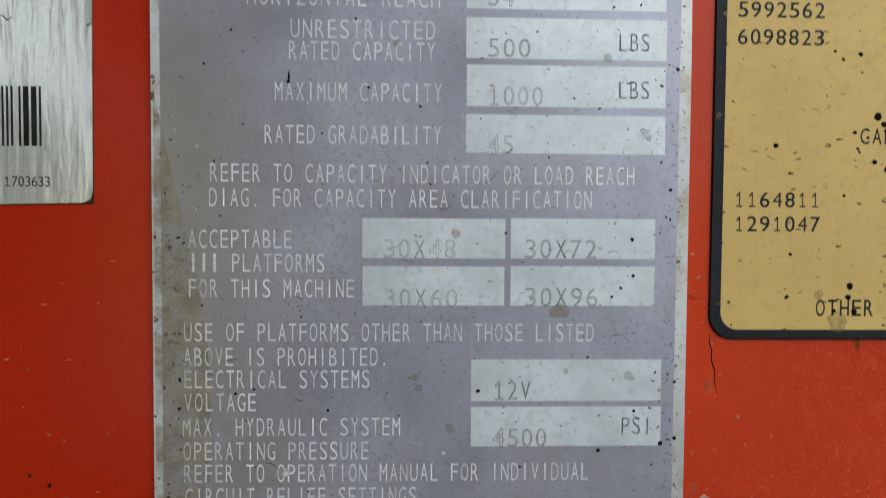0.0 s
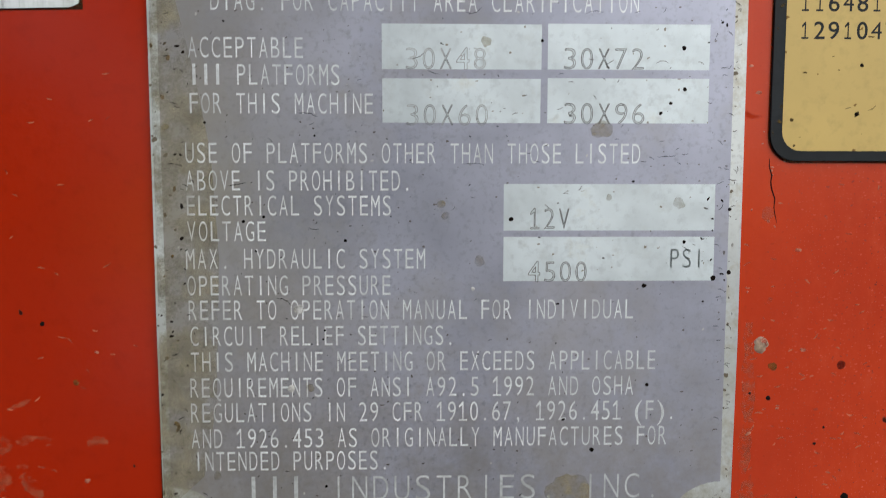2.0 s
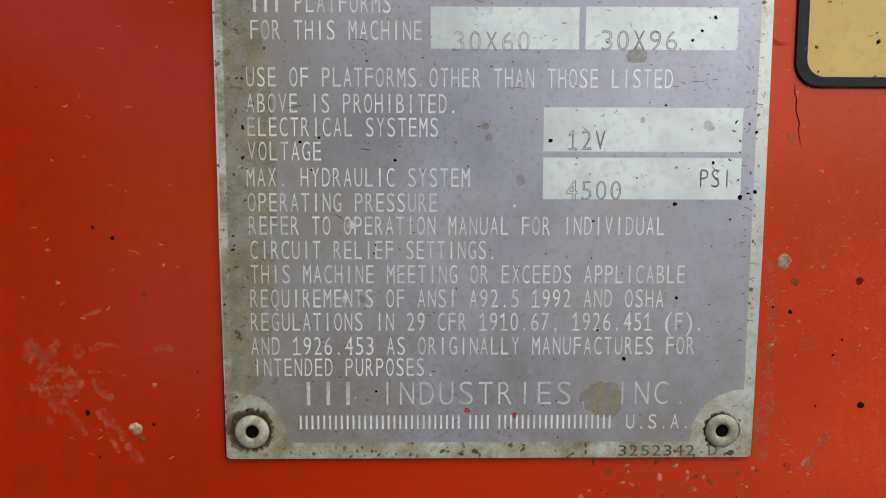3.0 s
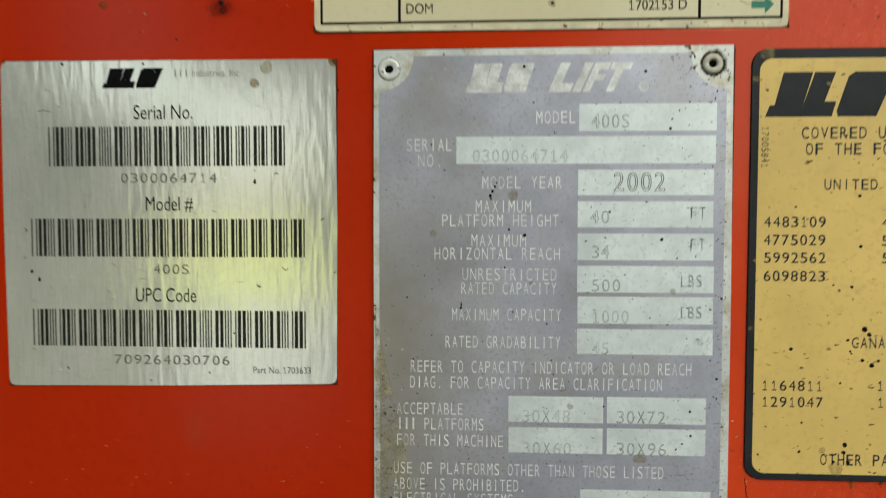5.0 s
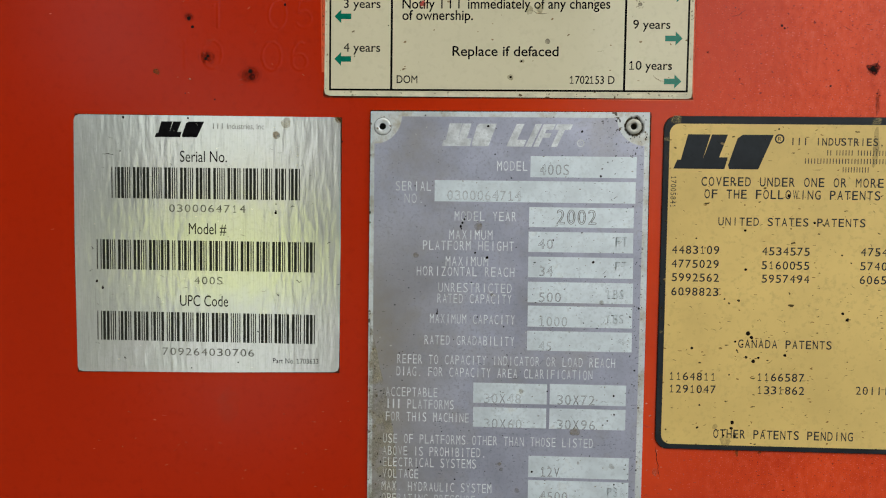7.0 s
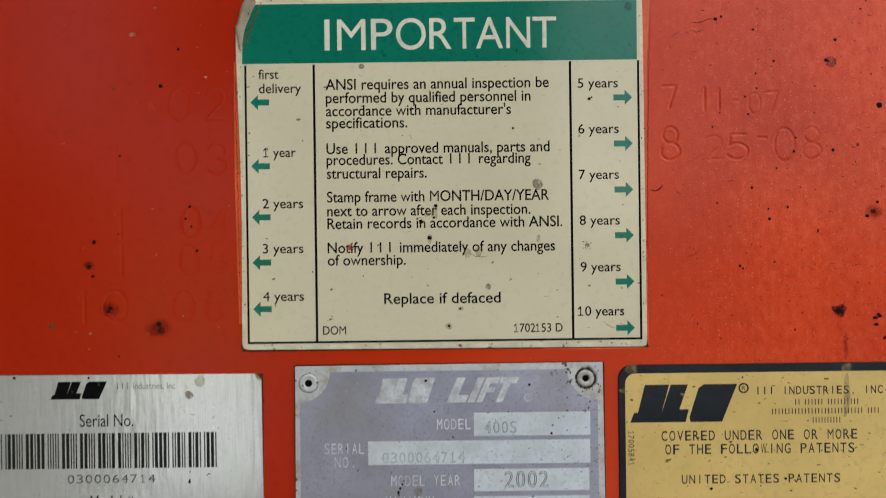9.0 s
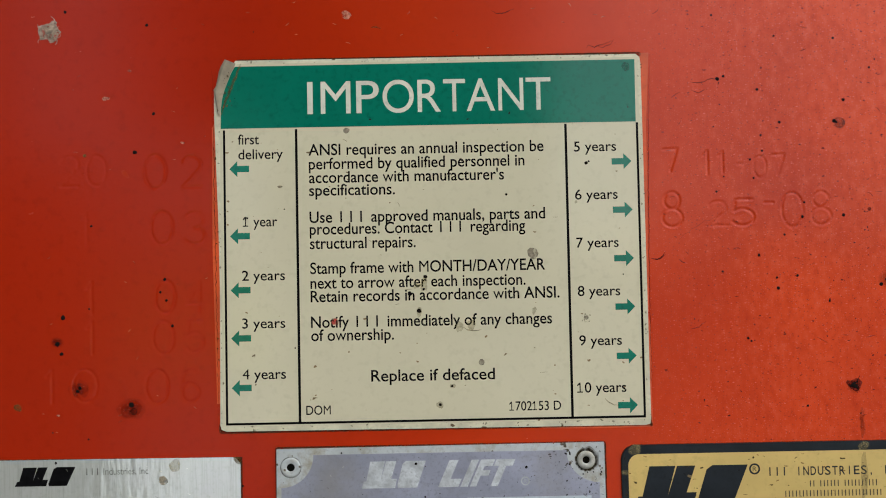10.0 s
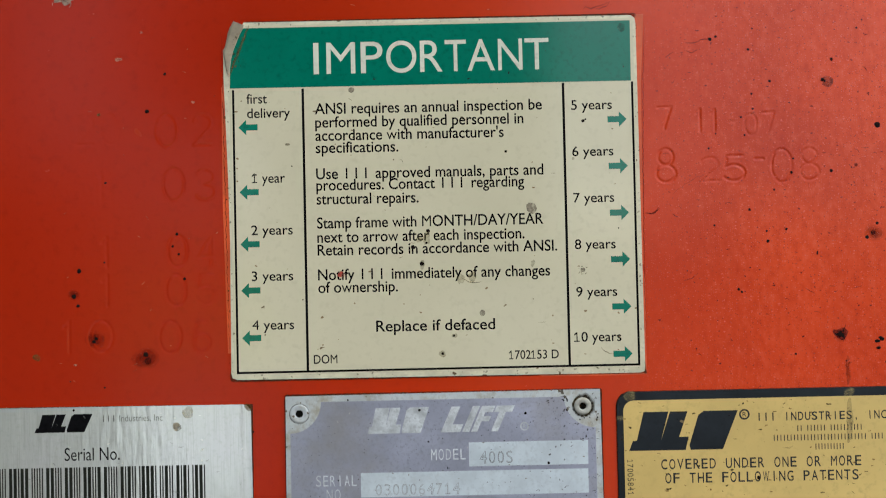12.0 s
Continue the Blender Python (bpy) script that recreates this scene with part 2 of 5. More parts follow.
OLIVE = surface("olive_grime", (0.14, 0.085, 0.02), 0.7, spec=0.1, mottle=(700, 0.3), alpha=0.6)
STAIN = surface("brown_stain", (0.30, 0.24, 0.10), 0.55, mottle=(500, 0.3), alpha=0.36)
GRIME = surface("grey_grime", (0.26, 0.22, 0.15), 0.7, mottle=(600, 0.3), alpha=0.75)
BROWNMARK = surface("dark_brown_mark", (0.06, 0.036, 0.016), 0.7, mottle=(500, 0.3), alpha=0.8)
RUST = surface("dark_red_scuff", (0.13, 0.010, 0.004), 0.55, spec=0.1, mottle=(500, 0.3), alpha=0.75)
REDFLECK = surface("red_paint_fleck", (0.45, 0.05, 0.03), 0.5, mottle=(500, 0.3), alpha=0.7)
CHIP = surface("pale_paint_chip", (0.58, 0.24, 0.15), 0.7, spec=0.1, mottle=(500, 0.2), alpha=0.6)
SMEAR = surface("pale_paint_smear", (0.56, 0.13, 0.06), 0.6, mottle=(300, 0.2), alpha=0.30)
RUBBED = surface("rubbed_pale_film", (0.52, 0.12, 0.05), 0.6, mottle=(300, 0.2), alpha=0.5, patchy=(430, 0.42, 0.58))
FAINT = surface("faint_pale_patch", (0.52, 0.10, 0.05), 0.6, mottle=(300, 0.2), alpha=0.13, patchy=(160, 0.35, 0.6))
NICK = surface("pale_red_nick", (0.56, 0.16, 0.08), 0.7, spec=0.2, mottle=(500, 0.2), alpha=0.6)
STEEL = surface("rivet_aluminium", (0.43, 0.43, 0.38), 0.6, metal=0.35, mottle=(300, 0.2), bump=(800, 0.06),
                stains=((350, 0.45, 0.64, (0.19, 0.16, 0.085), 0.75),))
HOLE = surface("rivet_hole_dark", (0.004, 0.004, 0.003), 0.9, spec=0.02)
RING = surface("rivet_grime_and_gap_shade", (0.055, 0.042, 0.02), 0.8, spec=0.1, mottle=(500, 0.3), alpha=0.5)
WORN = surface("worn_plate_mark", (0.62, 0.655, 0.67), 0.42, metal=0.38, mottle=(200, 0.14), fine=(1200, 0.06))
GROUND = surface("packed_earth_ground", (0.080, 0.075, 0.056), 0.95, spec=0.2, mottle=(0.8, 0.2), fine=(30, 0.1), bump=(20, 20))
CONCRETE = surface("pale_concrete", (0.56, 0.57, 0.55), 0.9, spec=0.2, mottle=(1.5, 0.08), fine=(60, 0.05), bump=(80, 2))
YARD = surface("grey_concrete", (0.36, 0.36, 0.35), 0.9, spec=0.2, mottle=(1.5, 0.08), fine=(60, 0.05), bump=(80, 2))
# Far paler than dry grass: sunlight is put into this colour.
STRAW = surface("brightened_dry_grass", (0.80, 0.84, 0.22), 0.95, spec=0.1, mottle=(0.9, 0.12), fine=(40, 0.1), bump=(25, 15))
PLASTER = surface("grey_wall_paint", (0.07, 0.073, 0.065), 0.8, spec=0.3, mottle=(1.5, 0.1), fine=(30, 0.05), bump=(60, 1))
WALL = surface("dark_wall_paint", (0.055, 0.058, 0.045), 0.8, spec=0.3, mottle=(1.5, 0.1), fine=(30, 0.05), bump=(60, 1))


# ---- mesh helpers: x right, z up in millimetres above a base line 1 m over the ground, d out of the panel ----
def at(x, z, d):
    return Vector((x / 1000, -d / 1000, 1 + z / 1000))


def finish(name, bm, material, parent=None, label="", smooth=False):
    me = bpy.data.meshes.new(name)
    bm.to_mesh(me)
    bm.free()
    me.materials.append(material)
    if smooth:
        me.shade_smooth()
    ob = new(name, me)
    ob.parent = parent
    if label:
        ob["label"] = label
    return ob


def part(name, bm, material, parent, label="", smooth=False):
    return finish(name, bm, material, parent, label, smooth)


def prism(bm, outline, d0, d1):
    """A sheet with the given outline, between two distances from the panel."""
    front = [bm.verts.new(at(x, z, d1)) for x, z in outline]
    back = [bm.verts.new(at(x, z, d0)) for x, z in outline]
    n = len(outline)
    bm.faces.new(front)
    bm.faces.new(back[::-1])
    for i in range(n):
        j = (i + 1) % n
        bm.faces.new((front[j], front[i], back[i], back[j]))
    bm.normal_update()
    bmesh.ops.recalc_face_normals(bm, faces=list(bm.faces))
    return bm


def rounded(x0, z0, x1, z1, r, steps=6):
    out = []
    for cx, cz, a in ((x1 - r, z1 - r, 0), (x0 + r, z1 - r, 90), (x0 + r, z0 + r, 180), (x1 - r, z0 + r, 270)):
        for i in range(steps + 1):
            w = radians(a + 90 * i / steps)
            out.append((cx + r * math.cos(w), cz + r * math.sin(w)))
    return out


def sheet(name, outline, d0, d1, material, parent, label=""):
    return part(name, prism(bmesh.new(), outline, d0, d1), material, parent, label)


def rect(x0, z0, x1, z1):
    return [(x1, z1), (x0, z1), (x0, z0), (x1, z0)]


def lathe(bm, x, z, profile, segments=28, cap=True):
    """A turned shape about an axis out of the panel; profile: (radius, distance) from the rim inwards."""
    rings = [[bm.verts.new(at(x + r * math.cos(2 * math.pi * i / segments), z + r * math.sin(2 * math.pi * i / segments), d))
              for i in range(segments)] for r, d in profile]
    for a, b in zip(rings, rings[1:]):
        for i in range(segments):
            j = (i + 1) % segments
            bm.faces.new((a[i], a[j], b[j], b[i]))
    if cap:
        bm.faces.new(rings[-1])
    bmesh.ops.recalc_face_normals(bm, faces=list(bm.faces))
    return bm


# ---- lettering ----
GLYPHS = {}


def letter_mesh(text, weight=0.0):
    """Vertices and faces of a text in the built-in font, at size 1."""
    key = (text, weight)
    if text == "1" and key not in GLYPHS:
        h, t, x = CAP, 0.066 + weight, 0.17
        GLYPHS[key] = ([(0, 0), (0.4, 0), (0.4, t), (x + t, t), (x + t, h), (x, h), (0.01, h - 0.15), (0.01, h - 0.17 - t), (x, h - 0.07 - t), (x, t), (0, t)], [tuple(range(11))])
    if key not in GLYPHS:
        cu = bpy.data.curves.new("lettering", "FONT")
        cu.body, cu.resolution_u, cu.offset = text, 4 if weight != 0.0005 else 14, weight
        ob = new("lettering", cu)
        bpy.context.view_layer.update()
        me = bpy.data.meshes.new_from_object(ob.evaluated_get(bpy.context.evaluated_depsgraph_get()))
        GLYPHS[key] = ([(v.co.x, v.co.y) for v in me.vertices], [tuple(p.vertices) for p in me.polygons])
        bpy.data.objects.remove(ob)
        bpy.data.curves.remove(cu)
        bpy.data.meshes.remove(me)
    return GLYPHS[key]


def extent(text):
    xs = [p[0] for p in letter_mesh(text)[0]]
    return min(xs), max(xs)


CAP = max(p[1] for p in letter_mesh("H")[0])
HH = extent("HH")[1] - extent("HH")[0]
BAR = "|"
NARROW = "I1.,'i-:"


def advance(ch):
    """The room that a letter takes, and how far its ink stands from the start of that room."""
    if ch == BAR:
        return 0.66, 0.0
    if ch == " ":
        return 0.28, 0.0
    a, b = extent("H" + ch + "H")
    h0, h1 = extent("H")
    pair = HH - (h1 - h0)
    return (b - a) - HH, extent(ch)[0]


def ridge(bm, pts, faces, d, wide=0.062, high=0.05):
    """A low burr along the outline of a stamped letter."""
    count = {}
    for f in faces:
        for a, b in zip(f, f[1:] + f[:1]):
            count[frozenset((a, b))] = count.get(frozenset((a, b)), 0) + 1
    for e in sorted(tuple(sorted(e)) for e, n in count.items() if n == 1 and len(e) == 2):
        (ax, az), (bx, bz) = pts[e[0]], pts[e[1]]
        k = math.hypot(bx - ax, bz - az) or 1
        u, v = -(bz - az) / k * wide, (bx - ax) / k * wide
        la, lb = bm.verts.new(at(ax + u, az + v, d)), bm.verts.new(at(bx + u, bz + v, d))
        ra, rb = bm.verts.new(at(ax - u, az - v, d)), bm.verts.new(at(bx - u, bz - v, d))
        ta, tb = bm.verts.new(at(ax, az, d + high)), bm.verts.new(at(bx, bz, d + high))
        bm.faces.new((la, lb, tb, ta))
        bm.faces.new((ta, tb, rb, ra))


def written(name, text, x0, x1, zc, cap, d, material, parent, mono=False, label="", weight=0.0, relief=False):
    """A line of lettering between x0 and x1, its capitals centred on zc. The sign | stands for a plain bar."""
    bm = bmesh.new()
    size = cap / CAP
    placed = []
    if mono:
        n = len(text)
        pitch = (x1 - x0) / (n - 1 + 0.74) if n > 1 else 0
        wide = 0.74 * pitch if n > 1 else x1 - x0
        for i, ch in enumerate(text):
            if ch != " ":
                placed.append((ch, x0 + i * pitch, wide))
    else:
        pen, line = 0.0, []
        for ch in text:
            a, lead = advance(ch)
            line.append((ch, pen + lead, a))
            pen += a
        first, last = line[0], line[-1]
        left = first[1]
        right = last[1] + (0.6 if last[0] == BAR else extent(last[0])[1] - extent(last[0])[0])
        k = (x1 - x0) / (right - left)
        for ch, p, a in line:
            if ch != " ":
                placed.append((ch, x0 + (p - left) * k, k))
    zb = zc - cap / 2
    for ch, x, w in placed:
        if ch == BAR:
            mid, half = x + 0.5 * (w if mono else 0.58 * w), 0.075 * cap
            ends = [(mid - half, zb), (mid + half, zb), (mid + half, zb + cap), (mid - half, zb + cap)]
            pts, faces = ends, [(0, 1, 2, 3)]
        else:
            co, faces = letter_mesh(ch, 0.0 if ch in "MWw4" else weight)
            a, b = extent(ch)
            if mono:
                kx = size * 0.72 if ch in NARROW else w / (b - a)
                shift = x + w / 2 - kx * (a + b) / 2
            else:
                kx, shift = w, x - w * a
            pts = [(shift + kx * u, zb + size * v) for u, v in co]
        if relief:
            ridge(bm, pts, faces, d)
            continue
        vs = [bm.verts.new(at(px, pz, d)) for px, pz in pts]
        for f in faces:
            try:
                bm.faces.new([vs[i] for i in f])
            except ValueError:
                pass
    bmesh.ops.recalc_face_normals(bm, faces=list(bm.faces))
    if bm.faces and not relief and bm.faces[:][0].normal.y > 0:
        bmesh.ops.reverse_faces(bm, faces=list(bm.faces))
    ob = part(name, bm, material, parent, label)
    if BAR in text:
        ob["kind"] = "stuff"
    return ob


def slanted(name, x0, z0, x1, z1, shares, d, material, parent, lean=0.45):
    """A mark of plain slanted blocks, which take the given stretches of the width."""
    h = z1 - z0
    s = lean * h
    w = (x1 - x0) - s
    bm = bmesh.new()
    for a, b, notch in shares:
        xa, xb = x0 + a * w, x0 + b * w
        out = [(xb + s, z1), (xa + s, z1), (xa, z0), (xb, z0)]
        if notch == 1:
            out = [(xb + s, z1), (xb - 0.55 * (xb - xa) + s, z1), (xb - 0.55 * (xb - xa) + 0.3 * s, z0 + 0.3 * h), (xa + 0.3 * s, z0 + 0.3 * h), (xa, z0), (xb, z0)]
        if notch == 2:
            m = xa + 0.45 * (xb - xa)
            out = [(m + s, z1), (xa + s, z1), (xa, z0), (xb, z0), (xb + 0.3 * s, z0 + 0.3 * h), (m + 0.3 * s, z0 + 0.3 * h)]
        if notch == 3:
            m = xa + 0.45 * (xb - xa)
            out = [(xb + s, z1), (xa + s, z1), (xa, z0), (m, z0), (m + 0.4 * s, z0 + 0.4 * h), (xb + 0.4 * s, z0 + 0.4 * h), (xb + 0.6 * s, z0 + 0.6 * h), (m + 0.6 * s, z0 + 0.6 * h), (m + 0.75 * s, z0 + 0.75 * h), (xb + 0.75 * s, z0 + 0.75 * h)]
        if notch == 4:
            m, k = xa + 0.28 * (xb - xa), xa + 0.66 * (xb - xa)
            out = [(xb + s, z1), (xa + s, z1), (xa + 0.75 * s, z0 + 0.75 * h), (m + 0.75 * s, z0 + 0.75 * h), (m, z0), (k, z0), (k + 0.75 * s, z0 + 0.75 * h), (xb + 0.75 * s, z0 + 0.75 * h)]
        prism(bm, out, d - 0.02, d)
    return part(name, bm, material, parent)


def maker_mark(x0, z0, wide, high, d, material, parent):
    """The maker's mark as three plain slanted blocks: one with a foot, one with a toe, one whole."""
    blocks = (((0.165, 1), (0.385, 1), (0.29, 0.0), (0.03, 0.0), (0.065, 0.26), (0.10, 0.26)),
              ((0.40, 1), (0.555, 1), (0.475, 0.34), (0.56, 0.34), (0.53, 0.0), (0.285, 0.0)),
              ((0.70, 1), (1.0, 1), (0.86, 0.0), (0.575, 0.0), (0.565, 0.12), (0.65, 0.9)))
    bm = bmesh.new()
    for block in blocks:
        prism(bm, [(x0 + u * wide, z0 + v * high) for u, v in block], d - 0.02, d)
    return part("maker_mark", bm, material, parent)


def registered(x, z, r, d, material, parent):
    ring = part("registered_mark", lathe(bmesh.new(), x, z, [(1.04 * r, d), (0.72 * r, d)], 20, False), material, parent)
    written("registered_letter", "R", x - 0.36 * r, x + 0.4 * r, z, 0.9 * r, d, material, ring, mono=True)


def spot(name, x, z, r, d, material, parent, stretch=1.0, turn=0.0, seed=0, rough=0.3, high=0.15):
    """A small uneven blob stuck to a surface."""
    rng = random.Random(seed * 977 + int(x * 13) + int(z * 7))
    n = 22
    waves = [(k, rng.uniform(0, 6.28), rng.uniform(0.3, 1.0) / k) for k in (2, 3, 5)]
    bm = bmesh.new()
    rim, mid = [], []
    for i in range(n):
        w = 2 * math.pi * i / n
        k = r * (1 + rough * (0.75 * sum(h * math.sin(m * w + p) for m, p, h in waves) + 0.22 * rng.uniform(-1, 1)))
        u, v = k * stretch * math.cos(w), k * math.sin(w)
        px, pz = u * math.cos(turn) - v * math.sin(turn), u * math.sin(turn) + v * math.cos(turn)
        rim.append(bm.verts.new(at(x + px, z + pz, d)))
        mid.append(bm.verts.new(at(x + 0.65 * px, z + 0.65 * pz, d + high * rng.uniform(0.6, 1.0))))
    top = bm.verts.new(at(x, z, d + high))
    for i in range(n):
        j = (i + 1) % n
        bm.faces.new((rim[i], rim[j], mid[j], mid[i]))
        bm.faces.new((mid[i], mid[j], top))
    bmesh.ops.recalc_face_normals(bm, faces=list(bm.faces))
    return part(name, bm, material, parent, smooth=True)


# ---- ground ----
bm = bmesh.new()
bmesh.ops.create_grid(bm, x_segments=40, y_segments=40, size=1500)
tagged(finish("ground", bm, GROUND), "dark packed earth ground below the machine panel", "ground", kind="structure")


# ---- unseen concrete and dry grass, added as reflectors, out through the gap in the walls ----
for name, k0, k1, y0, y1, m, label in (("added_concrete_path", 0.235, 0.445, -3.4, -9.0, CONCRETE, "pale concrete path, unseen, added for reflections in the foil label"),
                                       ("added_grass_strip", 0.235, 0.445, -9.0, -290.0, STRAW, "yellow-green grass strip, unseen, added for reflections in the foil label"),
                                       ("added_concrete_yard", -70.0, -0.5, -1.2, -36.0, YARD, "grey concrete yard, unseen, added to brighten reflections on the right")):
    bm = bmesh.new()
    top = [bm.verts.new((k * y if k > 0 else -k, y, 0.03)) for k, y in ((k0, y0), (k0, y1), (k1, y1), (k1, y0))]
    low = [bm.verts.new((v.co.x, v.co.y, -0.05)) for v in top]
    bm.faces.new(top)
    for i in range(4):
        bm.faces.new((top[i], top[i - 1], low[i - 1], low[i]))
    bmesh.ops.recalc_face_normals(bm, faces=list(bm.faces))
    tagged(finish(name, bm, m), label, "ground", kind="structure")


# ---- unseen walls behind the camera, added to shape the reflections, with a gap between them ----
for name, x0, x1, z0, z1 in (("added_wall_south_west", -115.0, -23.5, 0.0, 24.0), ("added_low_wall", -23.5, -17.9, 0.0, 7.5), ("added_wall_south", -9.7, 6.1, 0.0, 24.0), ("added_wall_over_gap", -17.9, -9.7, 8.5, 24.0)):
    bm = bmesh.new()
    bmesh.ops.create_cube(bm, size=1, matrix=Matrix.Translation(((x0 + x1) / 2, -40.2, (z1 + z0) / 2)) @ Matrix.Diagonal((x1 - x0, 0.4, z1 - z0, 1)))
    tagged(finish(name, bm, WALL if x1 > 0 else PLASTER), "unseen dark grey wall, added to darken reflections" if x1 > 0 else "unseen mid-grey wall, added to shape reflections", "wall", kind="structure")


# ---- red steel panel with stamped dates ----
def arc(cx, cz, rx, rz, a0, a1, n=14):
    return [(cx + rx * math.cos(radians(a0 + (a1 - a0) * i / n)), cz + rz * math.sin(radians(a0 + (a1 - a0) * i / n))) for i in range(n + 1)]


def digit_strokes(ch):
    if ch == "0":
        return [arc(0.5, 0.5, 0.5, 0.5, 0, 360, 24)]
    if ch == "1":
        return [[(0.2, 0.8), (0.6, 1), (0.6, 0)]]
    if ch == "2":
        return [arc(0.5, 0.72, 0.46, 0.28, 170, -30) + [(0.05, 0), (0.95, 0)]]
    if ch == "3":
        return [arc(0.48, 0.75, 0.45, 0.25, 160, -90), arc(0.48, 0.25, 0.5, 0.25, 90, -160)]
    if ch == "4":
        return [[(0.75, 0), (0.75, 1), (0.05, 0.3), (1, 0.3)]]
    if ch == "5":
        return [[(0.9, 1), (0.2, 1), (0.12, 0.55)] + arc(0.48, 0.32, 0.48, 0.32, 130, -150)]
    if ch == "6":
        return [arc(0.55, 0.5, 0.5, 0.5, 70, 200), arc(0.5, 0.3, 0.45, 0.3, 0, 360, 20)]
    if ch == "7":
        return [[(0, 0.97), (0.95, 1), (0.45, 0)]]
    if ch == "8":
        return [arc(0.5, 0.76, 0.4, 0.24, 0, 360, 18), arc(0.5, 0.26, 0.5, 0.26, 0, 360, 18)]
    return [[(0, 0.5), (1, 0.5)]]


STAMPED = [  # character, x0, z0, x1, z1, depth
    ("7", 71.7, 283.9, 76.4, 291.0, .34), ("1", 83.6, 282.8, 86.8, 290.1, .38), ("1", 88.6, 283.1, 91.4, 289.8, .34), ("-", 94.8, 285.5, 96.5, 286.0, .2),
    ("0", 100.0, 281.3, 103.9, 288.2, .22), ("7", 105.8, 282.2, 109.8, 288.6, .3),
    ("8", 70.9, 266.4, 77.1, 277.3, .38), ("2", 85.5, 266.6, 91.2, 274.2, .22), ("5", 92.4, 266.4, 99.9, 274.6, .38), ("-", 103.1, 273.1, 105.7, 273.7, .34),
    ("0", 108.4, 265.6, 115.0, 276.5, .32), ("8", 117.7, 266.2, 123.7, 276.6, .3),
    ("0", -91.4, 281.6, -84.6, 292.3, .18), ("2", -79.5, 282, -73.3, 291.8, .18), ("2", -118, 282.8, -112, 292.4, .07), ("0", -109.5, 282.8, -103.5, 292.4, .07),
    ("0", -89.5, 264, -82.6, 274.4, .15), ("3", -78.8, 264, -72.4, 274, .13), ("1", -112, 264.5, -108, 274.2, .07),
    ("1", -110.6, 242.8, -106.6, 252.6, .13), ("0", -88.4, 242.5, -82, 252.7, .16), ("4", -78.6, 242.5, -72.9, 252, .12),
    ("1", -110.6, 230.3, -106.4, 240.2, .13), ("0", -89.1, 229.9, -82.6, 240, .14), ("5", -79, 230.2, -73, 239.8, .12),
    ("1", -123.2, 215.3, -119, 225.4, .13), ("0", -114, 215.3, -106.6, 225.4, .12), ("0", -91.5, 214.6, -84.4, 224.9, .15), ("6", -80.6, 214.8, -74.6, 224.7, .15),
]


def lines_between(stops):
    out = []
    for (a, step), (b, _) in zip(stops, stops[1:]):
        n = max(1, round((b - a) / step))
        out += [a + (b - a) * i / n for i in range(n)]
    return np.array(out + [stops[-1][0]])


def build_panel():
    xs = lines_between([(-1100, 300), (-200, 8), (-126, 0.38), (-70, 5), (68, 0.27), (126, 6), (200, 300), (1100, 1)])
    zs = lines_between([(-1000, 250), (-60, 10), (210, 0.32), (296, 6), (400, 150), (760, 1)])
    gx, gz = np.meshgrid(xs, zs)
    depth = np.zeros_like(gx)
    for ch, x0, z0, x1, z1, deep in STAMPED:
        near = (gx > x0 - 4) & (gx < x1 + 4) & (gz > z0 - 4) & (gz < z1 + 4)
        px, pz = gx[near], gz[near]
        dist = np.full(px.shape, 99.0)
        for line in digit_strokes(ch):
            pts = [(x0 + u * (x1 - x0), z0 + v * (z1 - z0)) for u, v in line]
            for (ax, az), (bx, bz) in zip(pts, pts[1:]):
                ux, uz = bx - ax, bz - az
                s = np.clip(((px - ax) * ux + (pz - az) * uz) / (ux * ux + uz * uz + 1e-9), 0, 1)
                dist = np.minimum(dist, np.hypot(px - ax - s * ux, pz - az - s * uz))
        deep *= 0.46 if x0 > 0 else 0.66
        wobble = 0.75 + 0.4 * np.sin(1.7 * px + 0.9 * pz) * np.sin(1.1 * pz - 0.6 * px)
        groove = wobble * (-deep * np.exp(-(dist / 0.36) ** 2) + 0.22 * deep * np.exp(-((dist - 0.8) / 0.35) ** 2))
        depth[near] += groove
    ny, nx = gx.shape
    front = np.stack([gx / 1000, -depth / 1000, 1 + gz / 1000], -1).reshape(-1, 3)
    idx = np.arange(nx * ny).reshape(ny, nx)
    quads = np.stack([idx[:-1, :-1], idx[:-1, 1:], idx[1:, 1:], idx[1:, :-1]], -1).reshape(-1, 4)
    me = bpy.data.meshes.new("machine_panel")
    me.from_pydata(front.tolist(), [], quads.tolist())
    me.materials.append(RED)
    me.shade_smooth()
    face = new("front_face", me)
    body = bmesh.new()
    prism(body, rounded(-1100, -1000, 1100, 760, 12), -14, -0.6)
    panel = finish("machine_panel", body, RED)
    face.parent = panel
    return tagged(panel, "red-painted steel machine panel with stamped inspection dates and dirt specks", "panel")


panel = build_panel()

# ---- inspection decal ----
decal = finish("inspection_decal", prism(bmesh.new(), [(65.3, 318.4), (65.0, 320.2), (63.8, 321.2), (-62.4, 321.5), (-66.0, 314.0), (-69.2, 311.6), (-69.2, 303.0), (-68.3, 272.0), (-68.0, 250.0), (-68.3, 207.4), (-67.9, 206.0), (-66.4, 205.4), (64.0, 205.0), (65.3, 205.4), (65.6, 207)], 0, 0.22), RIM)
tagged(decal, "cream and green inspection decal with a peeled corner", "decal")
sheet("printed_face", [(64.4, 320.2), (-61.8, 320.4), (-66.4, 310.5), (-67.4, 302.0), (-67.4, 206.9), (64.4, 206.7)], 0.2, 0.26, CREAM, decal)
